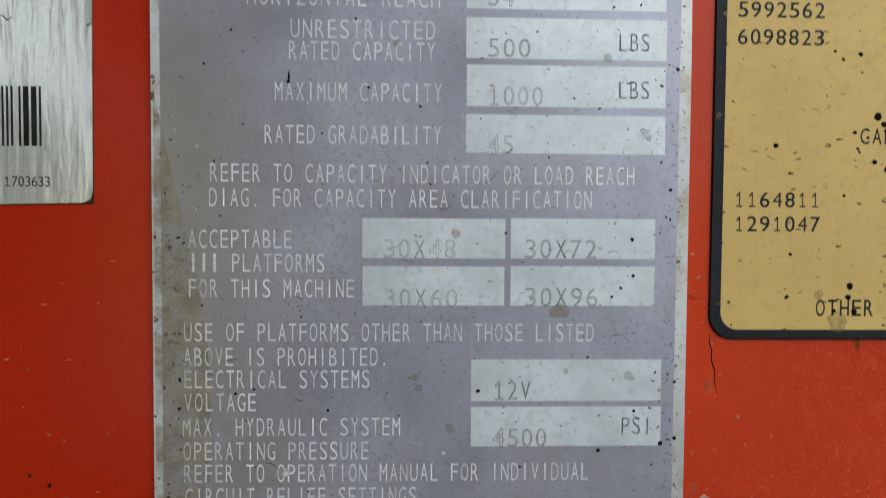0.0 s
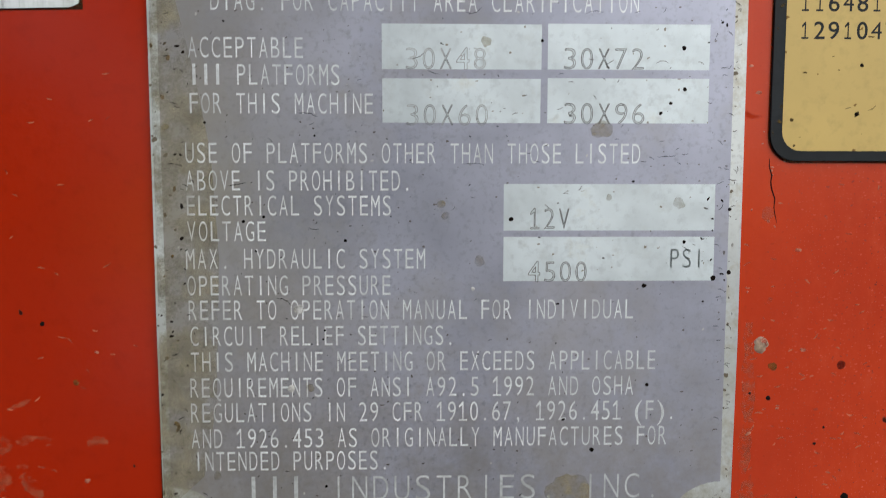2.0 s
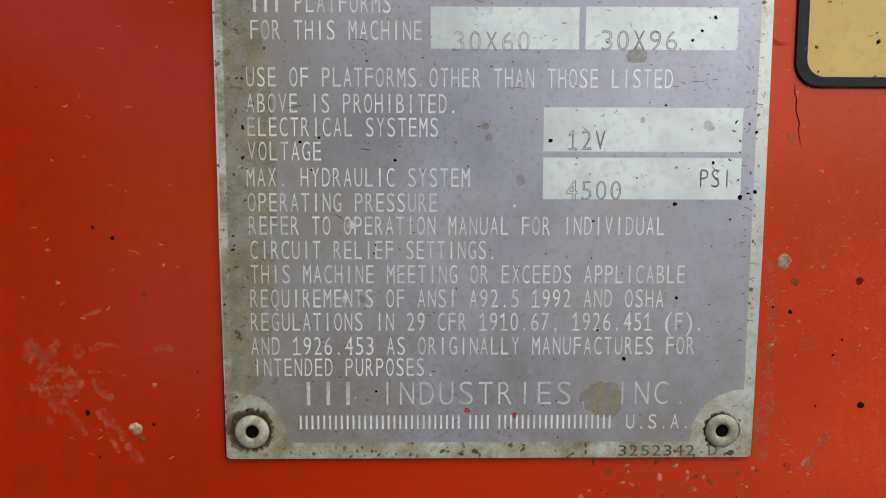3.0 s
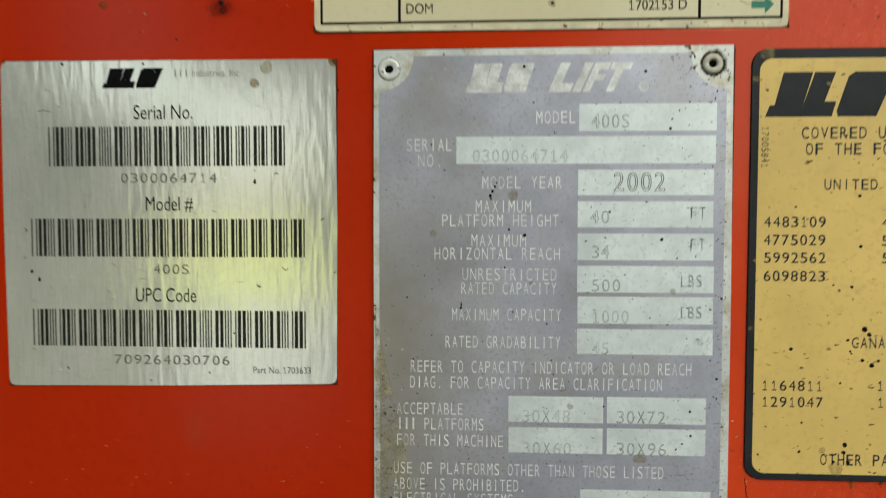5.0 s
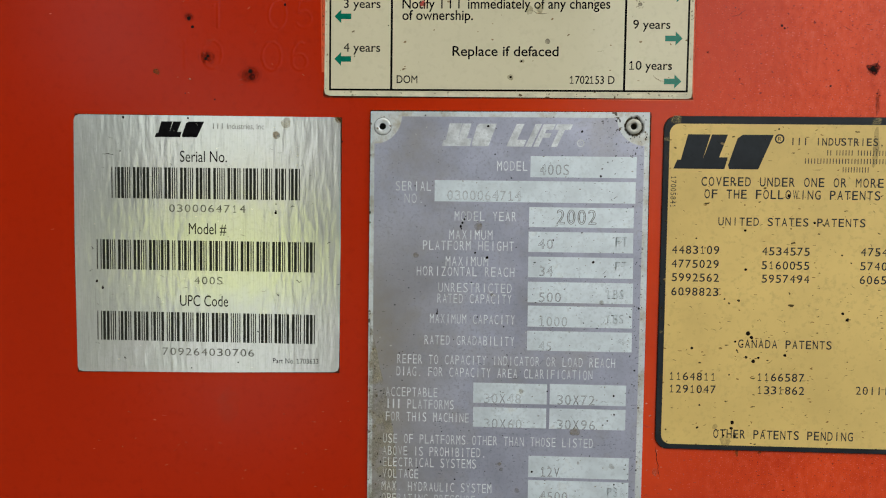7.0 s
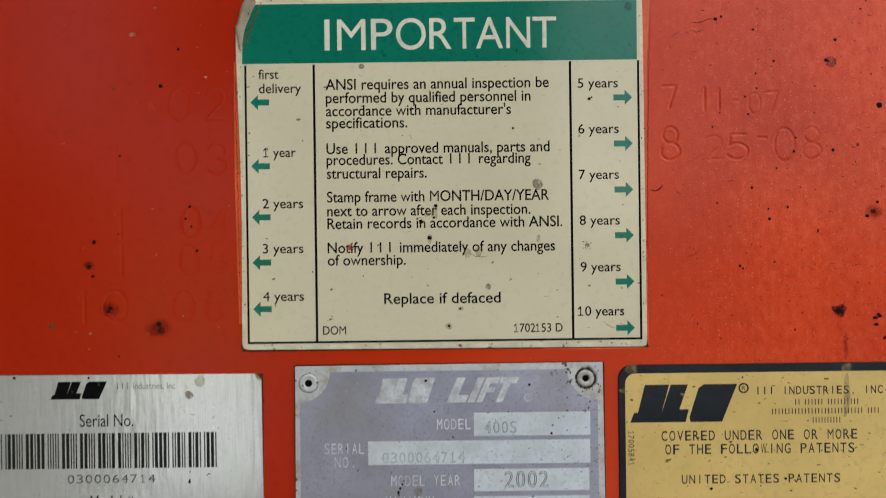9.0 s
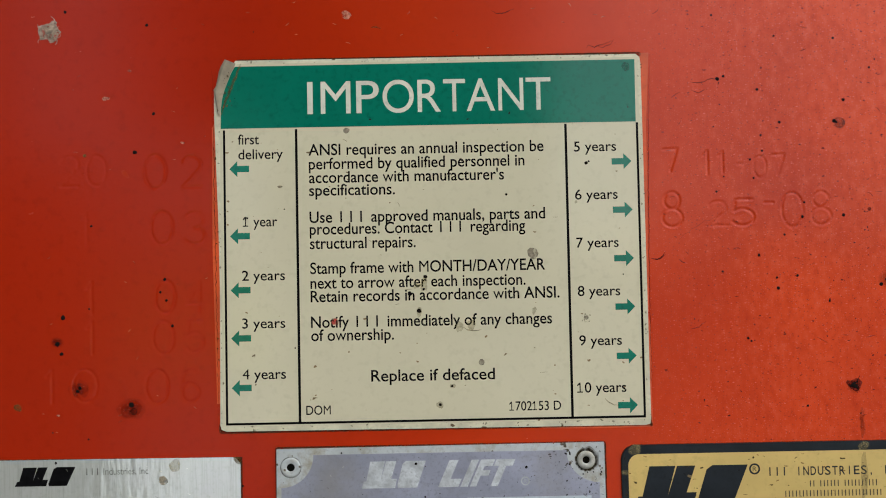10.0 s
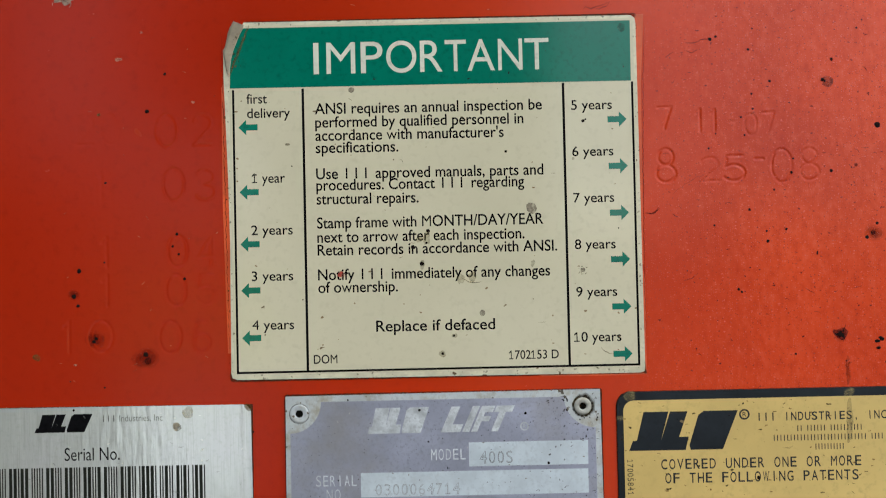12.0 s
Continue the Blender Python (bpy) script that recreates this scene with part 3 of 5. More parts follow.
sheet("green_band", [(63.4, 319.5), (-62.5, 319.6), (-63.7, 317.6), (-64.8, 314.9), (-65.9, 312.2), (-66.6, 309.5), (-67.0, 306.8), (-67.2, 300.0), (63.3, 299.8)], 0.24, 0.30, GREEN, decal, "green title band")
for x0, z0, x1, z1 in ((-66.5, 207.3, -65.8, 299.5), (-43.9, 207.3, -43.1, 299.5), (40.8, 207.3, 41.6, 299.5), (63.3, 207.3, 64.0, 299.5), (-66.5, 207.3, 64.0, 208.0)):
    sheet("ruled_line", rect(x0, z0, x1, z1), 0.25, 0.285, INK, decal)
def corner_flap():
    """The corner curls off the panel: low along the fold, higher towards the torn edge."""
    fold = [(-62.3, 320.6), (-62.7, 319.3), (-63.8, 317.6), (-64.9, 314.9), (-66.0, 312.2), (-66.7, 309.5), (-67.1, 306.8), (-67.2, 304.0)]
    torn = [(-65.6, 321.9), (-66.8, 319.8), (-67.5, 318.0), (-67.9, 315.8), (-68.5, 313.3), (-69.2, 312.3), (-68.6, 308.6), (-67.9, 304.6)]
    bm = bmesh.new()
    rows = [[bm.verts.new(at(ax + (bx - ax) * k, az + (bz - az) * k, d)) for (ax, az), (bx, bz) in zip(fold, torn)] for k, d in ((0, 0.32), (0.35, 0.6), (0.7, 0.72), (1.0, 0.66), (0.97, 0.5), (0.1, 0.23))]
    for ra, rb in zip(rows, rows[1:]):
        for i in range(len(fold) - 1):
            bm.faces.new((ra[i], ra[i + 1], rb[i + 1], rb[i]))
    bmesh.ops.recalc_face_normals(bm, faces=list(bm.faces))
    part("corner_flap", bm, BACKING, decal, "curled weathered backing of the peeled corner", True)


corner_flap()
for ch, x0, x1 in (("I", -39.8, -38.1), ("M", -35.6, -26.2), ("P", -24.4, -17.3), ("O", -16.1, -6.3), ("R", -5.1, 2.2), ("T", 3.0, 9.9), ("A", 10.3, 19.2), ("N", 20.3, 28.2), ("T", 29.0, 36.8)):
    written("title_letter", ch, x0, x1, 309.2, 10.2, 0.32, TITLE, decal, mono=ch != "I", weight=0.0 if ch == "M" else 0.0005)
BODY = (
    ("ANSI requires an annual inspection be", 34.1, 292.8), ("performed by qualified personnel in", 28.0, 288.4), ("accordance with manufacturer's", 21.5, 284.1),
    ("specifications.", -12.8, 280.1), ("Use ||| approved manuals, parts and", 34.1, 271.6), ("procedures. Contact ||| regarding", 27.8, 267.9), ("structural repairs.", -6.6, 263.4),
    ("Stamp frame with MONTH/DAY/YEAR", 33.7, 255.6), ("next to arrow after each inspection.", 27.5, 251.0), ("Retain records in accordance with ANSI.", 38.0, 246.8),
    ("Notify ||| immediately of any changes", 35.5, 238.8), ("of ownership.", -13.9, 234.7))
for text, x1, zc in BODY:
    written("text_line", text, -39.6, x1, zc, 3.5, 0.285, INK, decal, weight=0.012)
written("text_line", "Replace if defaced", -21.1, 17.3, 221.8, 3.5, 0.285, INK, decal, weight=0.012)
written("text_line", "DOM", -41.5, -33.9, 211.5, 2.8, 0.285, INK, decal, weight=0.008)
written("text_line", "1702153 D", 21.6, 37.7, 211.6, 2.8, 0.285, INK, decal, weight=0.008)
for text, x0, x1, zc in (("first", -61.8, -55.2, 296.5), ("delivery", -61.7, -47.8, 291.8), ("1 year", -60.6, -49.8, 270.6), ("2 years", -61, -47.6, 253.7), ("3 years", -61.1, -47.7, 238.8), ("4 years", -61.2, -47.7, 223.0),
                         ("5 years", 43.7, 56.9, 292.2), ("6 years", 43.7, 57, 277.1), ("7 years", 43.7, 56.9, 262), ("8 years", 43.8, 57, 246.9), ("9 years", 43.9, 57.1, 231.5), ("10 years", 42.8, 58.1, 216.9)):
    written("text_line", text, x0, x1, zc, 3.1, 0.285, INK, decal, weight=0.008)


def arrow(x, z, way):
    out = [(0, 0), (2.5, 2.5), (2.5, 1.0), (6.2, 1.0), (6.2, -1.0), (2.5, -1.0), (2.5, -2.5)]
    sheet("arrow", [(x - way * u, z + v) for u, v in out], 0.25, 0.285, GREEN, decal)


for z in (287.2, 266.1, 249.2, 234.2, 218.8):
    arrow(-64.6, z, -1)
for z in (287.3, 272.1, 256.9, 241.8, 226.5, 211.2):
    arrow(61.6, z, 1)

# ---- riveted nameplate ----
P0, P1, T = 5.7, 200.0, 1.0
nameplate = finish("nameplate", prism(bmesh.new(), [(50.6, P1), (-50.8, P1 - 0.3), (-51.1, 150.0), (-51.1, 90.0), (-51.1, 45.0), (-50.8, P0 + 0.5), (-50.3, P0), (50.3, P0), (50.8, P0 + 0.5), (51.2, 45.0), (51.1, 130.0)], 0, T), BARE)
tagged(nameplate, "riveted grey aluminium nameplate with worn pale lettering on the red panel", "nameplate")


def field_outline(x0, z0, x1, z1, low, high):
    out = []
    for cx, cz, a, r in ((x1, z1, 270, high), (x0, z1, 0, high), (x0, z0, 90, low), (x1, z0, 180, low)):
        for i in range(15):
            w = radians(a - 90 * i / 14)
            out.append((cx + r * math.cos(w), cz + r * math.sin(w)))
    return out


sheet("printed_field", field_outline(-49.4, 8.9, 48.9, 197.9, 10.3, 10.0), T - 0.02, T + 0.04, FIELD, nameplate, "purplish grey printed field")
DT = T + 0.06
BOXES = ((7.95, 176.2, 46.3, 183.9), (-27.0, 167.0, 46.2, 174.8), (7.8, 158.0, 45.8, 165.3), (7.75, 148.85, 45.8, 156.3), (7.8, 139.5, 46.0, 147.1), (7.8, 130.2, 46.2, 137.85), (7.95, 121.2, 46.15, 129.0), (7.9, 112.35, 46.25, 119.65),
         (-11.7, 92.2, 15.6, 99.8), (16.67, 92.25, 44.65, 99.95), (-11.65, 83.15, 15.5, 90.65), (16.7, 83.15, 44.7, 90.8), (9.28, 64.6, 46.35, 72.7), (9.3, 55.75, 46.45, 63.5))
for b in BOXES:
    sheet("value_box", rect(*b), T, DT, BOX, nameplate)
PLATE_TEXT = (
    ("USE OF PLATFORMS OTHER THAN THOSE LISTED", -45.31, 33.00, 77.95), ("ABOVE IS PROHIBITED.", -45.38, -6.73, 73.25), ("ELECTRICAL SYSTEMS", -45.33, -10.24, 68.95), ("VOLTAGE", -45.36, -31.85, 64.52),
    ("MAX. HYDRAULIC SYSTEM", -45.69, -4.36, 59.73), ("OPERATING PRESSURE", -45.58, -10.38, 55.08), ("REFER TO OPERATION MANUAL FOR INDIVIDUAL", -45.48, 32.38, 50.76), ("CIRCUIT RELIEF SETTINGS.", -45.31, 0.78, 46.19),
    ("THIS MACHINE MEETING OR EXCEEDS APPLICABLE", -45.33, 36.57, 41.61), ("REQUIREMENTS OF ANSI A92.5 1992 AND OSHA", -45.55, 32.67, 37.00), ("REGULATIONS IN 29 CFR 1910.67, 1926.451 (F).", -45.56, 40.36, 32.52),
    ("AND 1926.453 AS ORIGINALLY MANUFACTURES FOR", -45.60, 38.88, 27.86), ("INTENDED PURPOSES.", -45.21, -10.89, 23.73),
    ("MODEL", -4.20, 6.90, 180.20), ("SERIAL", -41.40, -28.30, 172.50), ("NO.", -38.10, -31.00, 168.00), ("MODEL YEAR", -19.50, 3.20, 161.70), ("MAXIMUM", -21.40, -5.50, 154.80), ("PLATFORM HEIGHT", -31.10, 2.40, 150.80),
    ("MAXIMUM", -22.60, -6.90, 145.00), ("HORIZONTAL REACH", -33.30, 2.80, 141.20), ("UNRESTRICTED", -25.20, 1.90, 135.23), ("RATED CAPACITY", -25.50, 1.90, 131.17), ("MAXIMUM CAPACITY", -28.16, 3.25, 123.53), ("RATED GRADABILITY", -30.08, 3.18, 115.52),
    ("REFER TO CAPACITY INDICATOR OR LOAD REACH", -40.27, 40.41, 108.18), ("DIAG. FOR CAPACITY AREA CLARIFICATION", -40.45, 32.21, 103.54), ("ACCEPTABLE", -44.39, -25.00, 95.68), ("||| PLATFORMS", -44.21, -18.87, 91.18), ("FOR THIS MACHINE", -44.36, -13.23, 86.35))
for text, x0, x1, zc in PLATE_TEXT:
    written("text_line", text, x0, x1, zc, 3.5, DT, PALE, nameplate, mono=True, weight=-0.009)
written("maker_line", "||| INDUSTRIES, INC.", -36.3, 38.0, 18.6, 4.6, DT, WORN, nameplate, mono=True, weight=-0.014)
written("address_line", "|" * 28 + " " + "|" * 4 + " " + "|" * 20, -36.9, 23.4, 12.9, 2.7, DT, PALE, nameplate, mono=True)
written("address_line", "U.S.A.", 26.2, 38.6, 12.9, 2.8, DT, PALE, nameplate, mono=True, weight=-0.004)
maker_mark(-25.2, 187.3, 20.6, 8.2, DT, WORN, nameplate)
slanted("maker_mark", -1.0, 187.3, 23.5, 195.5, ((0, 0.30, 2), (0.33, 0.44, 0), (0.47, 0.68, 3), (0.70, 0.98, 4)), DT, WORN, nameplate)
registered(26.0, 188.7, 1.35, DT, WORN, nameplate)
VALUES = (("400S", 11.5, 22.0, 179.0, 3.8), ("0300064714", -22.3, 4.7, 169.3, 3.5), ("2002", 17.9, 32.2, 161.8, 5.2), ("40", 11.4, 16.7, 151.8, 3.5), ("34", 11.9, 16.7, 141.8, 3.5), ("500", 11.9, 20.0, 132.2, 3.5),
          ("1000", 12.2, 22.5, 123.2, 3.5), ("45", 12.3, 16.9, 114.0, 3.5), ("30X48", -7.7, 6.1, 94.0, 3.6), ("30X72", 19.4, 33.3, 94.1, 3.6), ("30X60", -7.6, 6.5, 84.5, 3.6), ("30X96", 19.5, 33.6, 84.8, 3.6), ("12V", 13.8, 20.8, 66.7, 3.6), ("4500", 13.7, 24.0, 57.4, 3.6),
          ("FT", 39.4, 43.6, 153.0, 3.4), ("FT", 39.5, 43.6, 144.0, 3.4), ("LBS", 37.0, 42.9, 133.6, 3.4), ("LBS", 37.1, 43.0, 124.6, 3.4), ("%", 41.4, 43.6, 116.2, 2.4), ("PSI", 38.7, 44.6, 59.7, 3.4))
for text, x0, x1, zc, cap in VALUES:
    if text[0] in "FLP%":
        written("printed_unit", text, x0, x1, zc, cap, DT, STAMP if text == "%" else GREYINK, nameplate, mono=True, weight=-0.012)
    elif text != "2002":
        written("stamped_value", text, x0, x1, zc, cap, DT, SHALLOW if text in ("30X48", "30X60", "45", "1000", "0300064714") else STAMP, nameplate, mono=True, relief=True, weight=-0.022)
for dx in (-0.06, 0.06):
    written("stamped_value", "2002", 17.9 + dx, 32.2 + dx, 161.8, 5.2, DT, FADED, nameplate, mono=True, relief=True, weight=-0.006)
written("part_number", "3252342-D", 24.8, 44.1, 7.1, 2.1, T + 0.05, FADED, nameplate, mono=True)


def rivet(x, z, k, flat=False):
    rim = ((3.2, -0.1), (3.2, 0.14), (3.05, 0.22), (2.4, 0.26), (1.9, 0.22)) if flat else ((3.25, -0.1), (3.25, 0.2), (3.05, 0.42), (2.5, 0.58), (1.85, 0.62))
    ob = part("rivet", lathe(bmesh.new(), x, z, [(r * k, T + d) for r, d in (*rim, (1.42, 0.5 if not flat else 0.1), (1.28, 0.1), (1.25, 0.02))], 36), BARE if flat else STEEL, nameplate, smooth=True)
    # The hole is shallow, so the shade of its depth is this black.
    part("mandrel", lathe(bmesh.new(), x, z, [(1.27 * k, T + 0.06), (1.2 * k, T + 0.05), (0.4 * k, T + 0.04)], 16), HOLE, ob, "broken mandrel in the rivet hole, blackened for the hole's shade", True)


for x, z, k, flat in ((-46.4, 194.2, 0.96, True), (44.9, 194.8, 0.86, False), (-45.8, 11.1, 1.0, False), (44.9, 11.0, 1.0, False)):
    rivet(x, z, k, flat)

# ---- foil label with bar codes ----
label_plate = finish("barcode_label", prism(bmesh.new(), [(-62.2, 195.6), (-63.6, 197.2), (-65.0, 197.5), (-161.2, 197.9), (-162.6, 197.3), (-163.2, 195.8), (-163.4, 150.0), (-162.9, 102.4), (-162.3, 100.9), (-160.8, 100.5), (-110.0, 101.2), (-64.2, 102.3), (-62.8, 102.9), (-62.3, 104.2), (-61.9, 150.0)], 0, 0.25), LABEL)
tagged(label_plate, "brushed silver foil label with three black bar codes", "label")
DL = 0.275
maker_mark(-132.8, 189.7, 19.4, 5.8, DL, INK, label_plate)
written("maker_line", "||| Industries, Inc", -110.6, -90.8, 193.9, 2.1, DL, FADED, label_plate, weight=-0.004)
for text, x0, x1, zc, cap in (("Serial No.", -122.6, -104.8, 182.6, 4.1), ("Model #", -119.4, -105.1, 155.6, 4.1), ("UPC Code", -122.9, -104.5, 128.4, 4.1), ("Part No. 1703633", -87.4, -70.1, 106.2, 1.9)):
    written("text_line", text, x0, x1, zc, cap, DL, INK, label_plate)
for text, x0, x1, zc in (("0300064714", -126.9, -97.8, 163.2), ("400S", -117.4, -106.6, 136.1), ("709264030706", -129.8, -94.6, 108.9)):
    written("code_number", text, x0, x1, zc, 2.8, DL, FADED, label_plate, mono=True)
CODE39 = {"0": "nnnwwnwnn", "1": "wnnwnnnnw", "2": "nnwwnnnnw", "3": "wnwwnnnnn", "4": "nnnwwnnnw", "5": "wnnwwnnnn", "6": "nnwwwnnnn", "7": "nnnwnnwnw",
          "8": "wnnwnnwnn", "9": "nnwwnnwnn", "*": "nwnnwnwnn", "S": "nnwnnnwwn", " ": "nwwnnnwnn"}


def barcode(text, x0, z0, x1, z1):
    marks, pen = [], 0.0
    for ch in "*" + text + "*":
        for i, w in enumerate(CODE39[ch]):
            wide = 2.5 if w == "w" else 1.0
            if i % 2 == 0:
                marks.append((pen, pen + wide * 0.98))
            pen += wide
        pen += 1.0
    k = (x1 - x0) / (pen - 1)
    bm = bmesh.new()
    for a, b in marks:
        vs = [bm.verts.new(at(x, z, DL)) for x, z in ((x0 + a * k, z0), (x0 + b * k, z0), (x0 + b * k, z1), (x0 + a * k, z1))]
        bm.faces.new(vs)
    tagged(part("barcode", bm, BARINK, label_plate), kind="stuff")


barcode("0300064714", -148.9, 166.7, -77.3, 178.4)
barcode("400S        ", -154.9, 139.8, -71.6, 151.1)
barcode("709264030706", -155.0, 112.8, -71.5, 123.9)

# ---- yellow patent plate ----
patent = finish("patent_plate", prism(bmesh.new(), rounded(56.0, 76.8, 148.5, 198.8, 4.5), 0, 0.6), NAVY)
tagged(patent, "yellow patent plate with a blue-black border on the red panel", "plate")
sheet("yellow_face", rounded(58.0, 78.5, 146.6, 196.1, 3.4), 0.58, 0.64, YELLOW, patent, "aged yellow printed face with dirt specks")
DP = 0.66
maker_mark(58.5, 179.9, 36.4, 12.4, DP, NAVY, patent)
written("maker_line", "||| INDUSTRIES, INC.", 100.9, 145, 190, 2.6, DP, NAVY, patent, mono=True, weight=0.012)
written("address_line", "|| |||||| ||||||||||", 113.7, 134.9, 186.1, 1.9, DP, NAVY, patent, mono=True, weight=0.012)
written("address_line", "|||||||||||||||||||||||||||| ||||", 106, 141.6, 183.1, 1.9, DP, NAVY, patent, mono=True, weight=0.012)
written("address_line", "||||||||||", 119.4, 128.9, 180.1, 1.9, DP, NAVY, patent, mono=True, weight=0.012)
for text, x0, x1, zc, cap in (("COVERED UNDER ONE OR MORE", 69.8, 134.2, 175.4, 3.2), ("OF THE FOLLOWING PATENTS", 71, 133.2, 170.9, 3.2), ("UNITED STATES PATENTS", 76.3, 128.4, 161.0, 2.9), ("CANADA PATENTS", 84.9, 118.3, 116.4, 3.0), ("OTHER PATENTS PENDING", 77, 127.3, 82.8, 3.2)):
    written("text_line", text, x0, x1, zc, cap, DP, NAVY, patent, mono=True, weight=0.007)
for text, x0, zc in (("4483109", 60.0, 150.5), ("4775029", 60.0, 145.4), ("5992562", 60.2, 140.4), ("6098823", 60.2, 135.2), ("4534575", 92.3, 150.4), ("5160055", 92.3, 145.3), ("5957494", 92.5, 140.4),
                     ("4754840", 127.3, 150.6), ("5740887", 127.3, 145.5), ("6065565", 127.3, 140.5), ("1164811", 60.3, 103.9), ("1291047", 60.4, 99.2), ("1166587", 92.1, 104.2), ("1331862", 92.3, 99.4)):
    written("patent_number", text, x0, x0 + 16.9, zc, 2.9, DP, NAVY, patent, mono=True, weight=0.007)
written("patent_number", "20|||||", 127.6, 144.2, 100.0, 2.9, DP, NAVY, patent, mono=True)
registered(97.0, 190.9, 1.65, DP, NAVY, patent)


def upright_line(text, x, z0, z1, cap, d, material, parent):
    """A line that reads from top to bottom."""
    ob = written("side_number", text, 0, z1 - z0, 0, cap, d, material, parent, mono=True)
    for v in ob.data.vertices:
        u, w = v.co.x * 1000, (v.co.z - 1) * 1000
        v.co = at(x + w, z1 - u, d)
    return ob


upright_line("17005841", 59.8, 165.8, 177.2, 1.9, DP, NAVY, patent)

HALO = surface("soft_grime", (0.12, 0.012, 0.006), 0.5, spec=0.1, mottle=(300, 0.3), alpha=0.16)
for x, z, r in ((-96, 213, 3.2), (-112.4, 219.4, 2.6), (-119, 234, 1.6), (129, 215.5, 1.6), (141, 248.5, 2.4)):
    for k in (0.35, 0.6, 0.85, 1.1):
        spot("grime_halo", x, z, k * r, 0.012 * (1.2 - k), HALO, panel, stretch=1.2, rough=0.25, high=0.006, seed=int(k * 100))

# ---- grime round the rivets and edges, gap shade at the plates, old paint ----
def grime_ring(x, z, r0, r1, parent, d):
    bm = bmesh.new()
    rng = random.Random(int(x * 10))
    n = 48
    inner = [bm.verts.new(at(x + r0 * math.cos(2 * math.pi * i / n), z + r0 * math.sin(2 * math.pi * i / n), d)) for i in range(n)]
    outer = []
    for i in range(n):
        r = r1 + (r1 - r0) * (0.35 * math.sin(2 * math.pi * i / n + x) + 0.3 * rng.uniform(-1, 1))
        outer.append(bm.verts.new(at(x + r * math.cos(2 * math.pi * i / n), z + r * math.sin(2 * math.pi * i / n), d)))
    for i in range(n):
        j = (i + 1) % n
        bm.faces.new((inner[i], inner[j], outer[j], outer[i]))
    bmesh.ops.recalc_face_normals(bm, faces=list(bm.faces))
    part("grime_ring", bm, RING, parent)


for x, z, wide in ((44.9, 194.8, 1.0), (-45.6, 11.5, 1.2), (44.6, 10.9, 0.4), (-46.4, 194.2, 0.22)):
    for k in (0.3, 0.65, 1.0):
        grime_ring(x, z, 2.6, (2.8 if z > 100 else 3.2) + k * wide, nameplate, T + 0.045 + 0.01 * (1 - k))
part("grime_ring", lathe(bmesh.new(), -46.4, 194.2, [(3.32, T + 0.06), (3.02, T + 0.2)], 40, False), RING, nameplate)
part("grime_ring", lathe(bmesh.new(), 44.9, 194.8, [(3.5, T + 0.06), (2.72, T + 0.14)], 40, False), RING, nameplate)
# Dark rims: shade in the gap behind the plates, painted together with grime.
sheet("grime_shade_line", rounded(-51.4, P0 - 0.35, 51.4, P1 + 0.3, 0.8, 3), 0, 0.06, RING, nameplate)
sheet("grime_shade_line", rounded(55.8, 76.4, 148.7, 199.0, 4.6), 0, 0.06, RING, patent)
sheet("grime_shade_line", rounded(-68.7, 204.7, 65.9, 208, 0.8, 3), 0, 0.05, RING, decal)
sheet("grime_shade_line", rounded(-62.0, 320.4, 65.5, 321.9, 0.6, 3), 0, 0.05, RING, decal)
sheet("grime_shade_line", [(-61.6, 197.5), (-162.9, 198.2), (-163.7, 150.0), (-163.0, 100.2), (-62.1, 102.0)], 0, 0.05, RING, label_plate)
spot("grime_spot", -63.1, 196.5, 0.9, 0.27, OLIVE, label_plate, stretch=1.5, turn=-0.8, high=0.02)
sheet("old_paint_edge", [(68.0, 321.6), (65.0, 321.5), (65.2, 240), (65.9, 240), (66.2, 261), (66.6, 298.6)], 0, 0.04, ORANGE, panel)
sheet("old_paint_edge", [(66.3, 236), (65.2, 240), (65.3, 204.6), (66.1, 204.6)], 0, 0.03, ORANGE, panel)
sheet("old_paint_edge", [(66.0, 205.6), (30.0, 205.4), (32.0, 204.5), (50.0, 204.2), (66.2, 204.4)], 0, 0.03, ORANGE, panel)
sheet("old_paint_edge", [(-68.0, 304), (-70.0, 300.4), (-70.2, 262), (-69.3, 214), (-68.0, 214)], 0, 0.03, ORANGE, panel)

# ---- spots, chips and stains stuck to the surfaces ----
spot("putty_spot", -121, 331.8, 2.9, 0.0, PUTTY, panel, rough=0.75, high=0.35, stretch=1.25, turn=1.4)
for x, z, r in ((-68.3, 11.4, 1.25), (55.9, 44, 1.4)):
    spot("putty_spot", x, z, r, 0.0, PUTTY, panel, rough=0.35, high=0.35)
for x, z, r in ((-90.3, 333.5, 0.5), (-88.4, 305.3, 0.5), (-94.4, 293.2, 0.66), (-108.2, 270.2, 0.41), (-116.1, 338.2, 0.5), (-117.2, 241.7, 0.73), (-119, 233.5, 0.73), (-117.7, 230.4, 0.57), (-85.3, 253.1, 0.5), (-86.7, 249.1, 0.41), (-84.8, 246.5, 0.41), (-83, 238.5, 0.5), (-112, 219.7, 0.57), (-112.7, 218.7, 0.57), (-96, 214.2, 0.82), (-109, 244.3, 0.32), (-109.4, 203.8, 0.32), (88.1, 333.1, 0.36), (107.6, 326.1, 0.36), (89.4, 312.8, 0.61), (91.3, 313.6, 0.44), (101.8, 309.2, 0.44), (108.5, 298.7, 0.44), (102.5, 294.7, 0.36), (102.8, 289.8, 0.36), (125.7, 298.8, 0.61), (143.1, 283.7, 0.96), (128.8, 305.4, 0.52), (137.3, 315.5, 0.36), (127.7, 269.1, 0.52)):
    spot("tar_spot", x, z, r, 0.0, TAR, panel, rough=0.3, high=0.12)
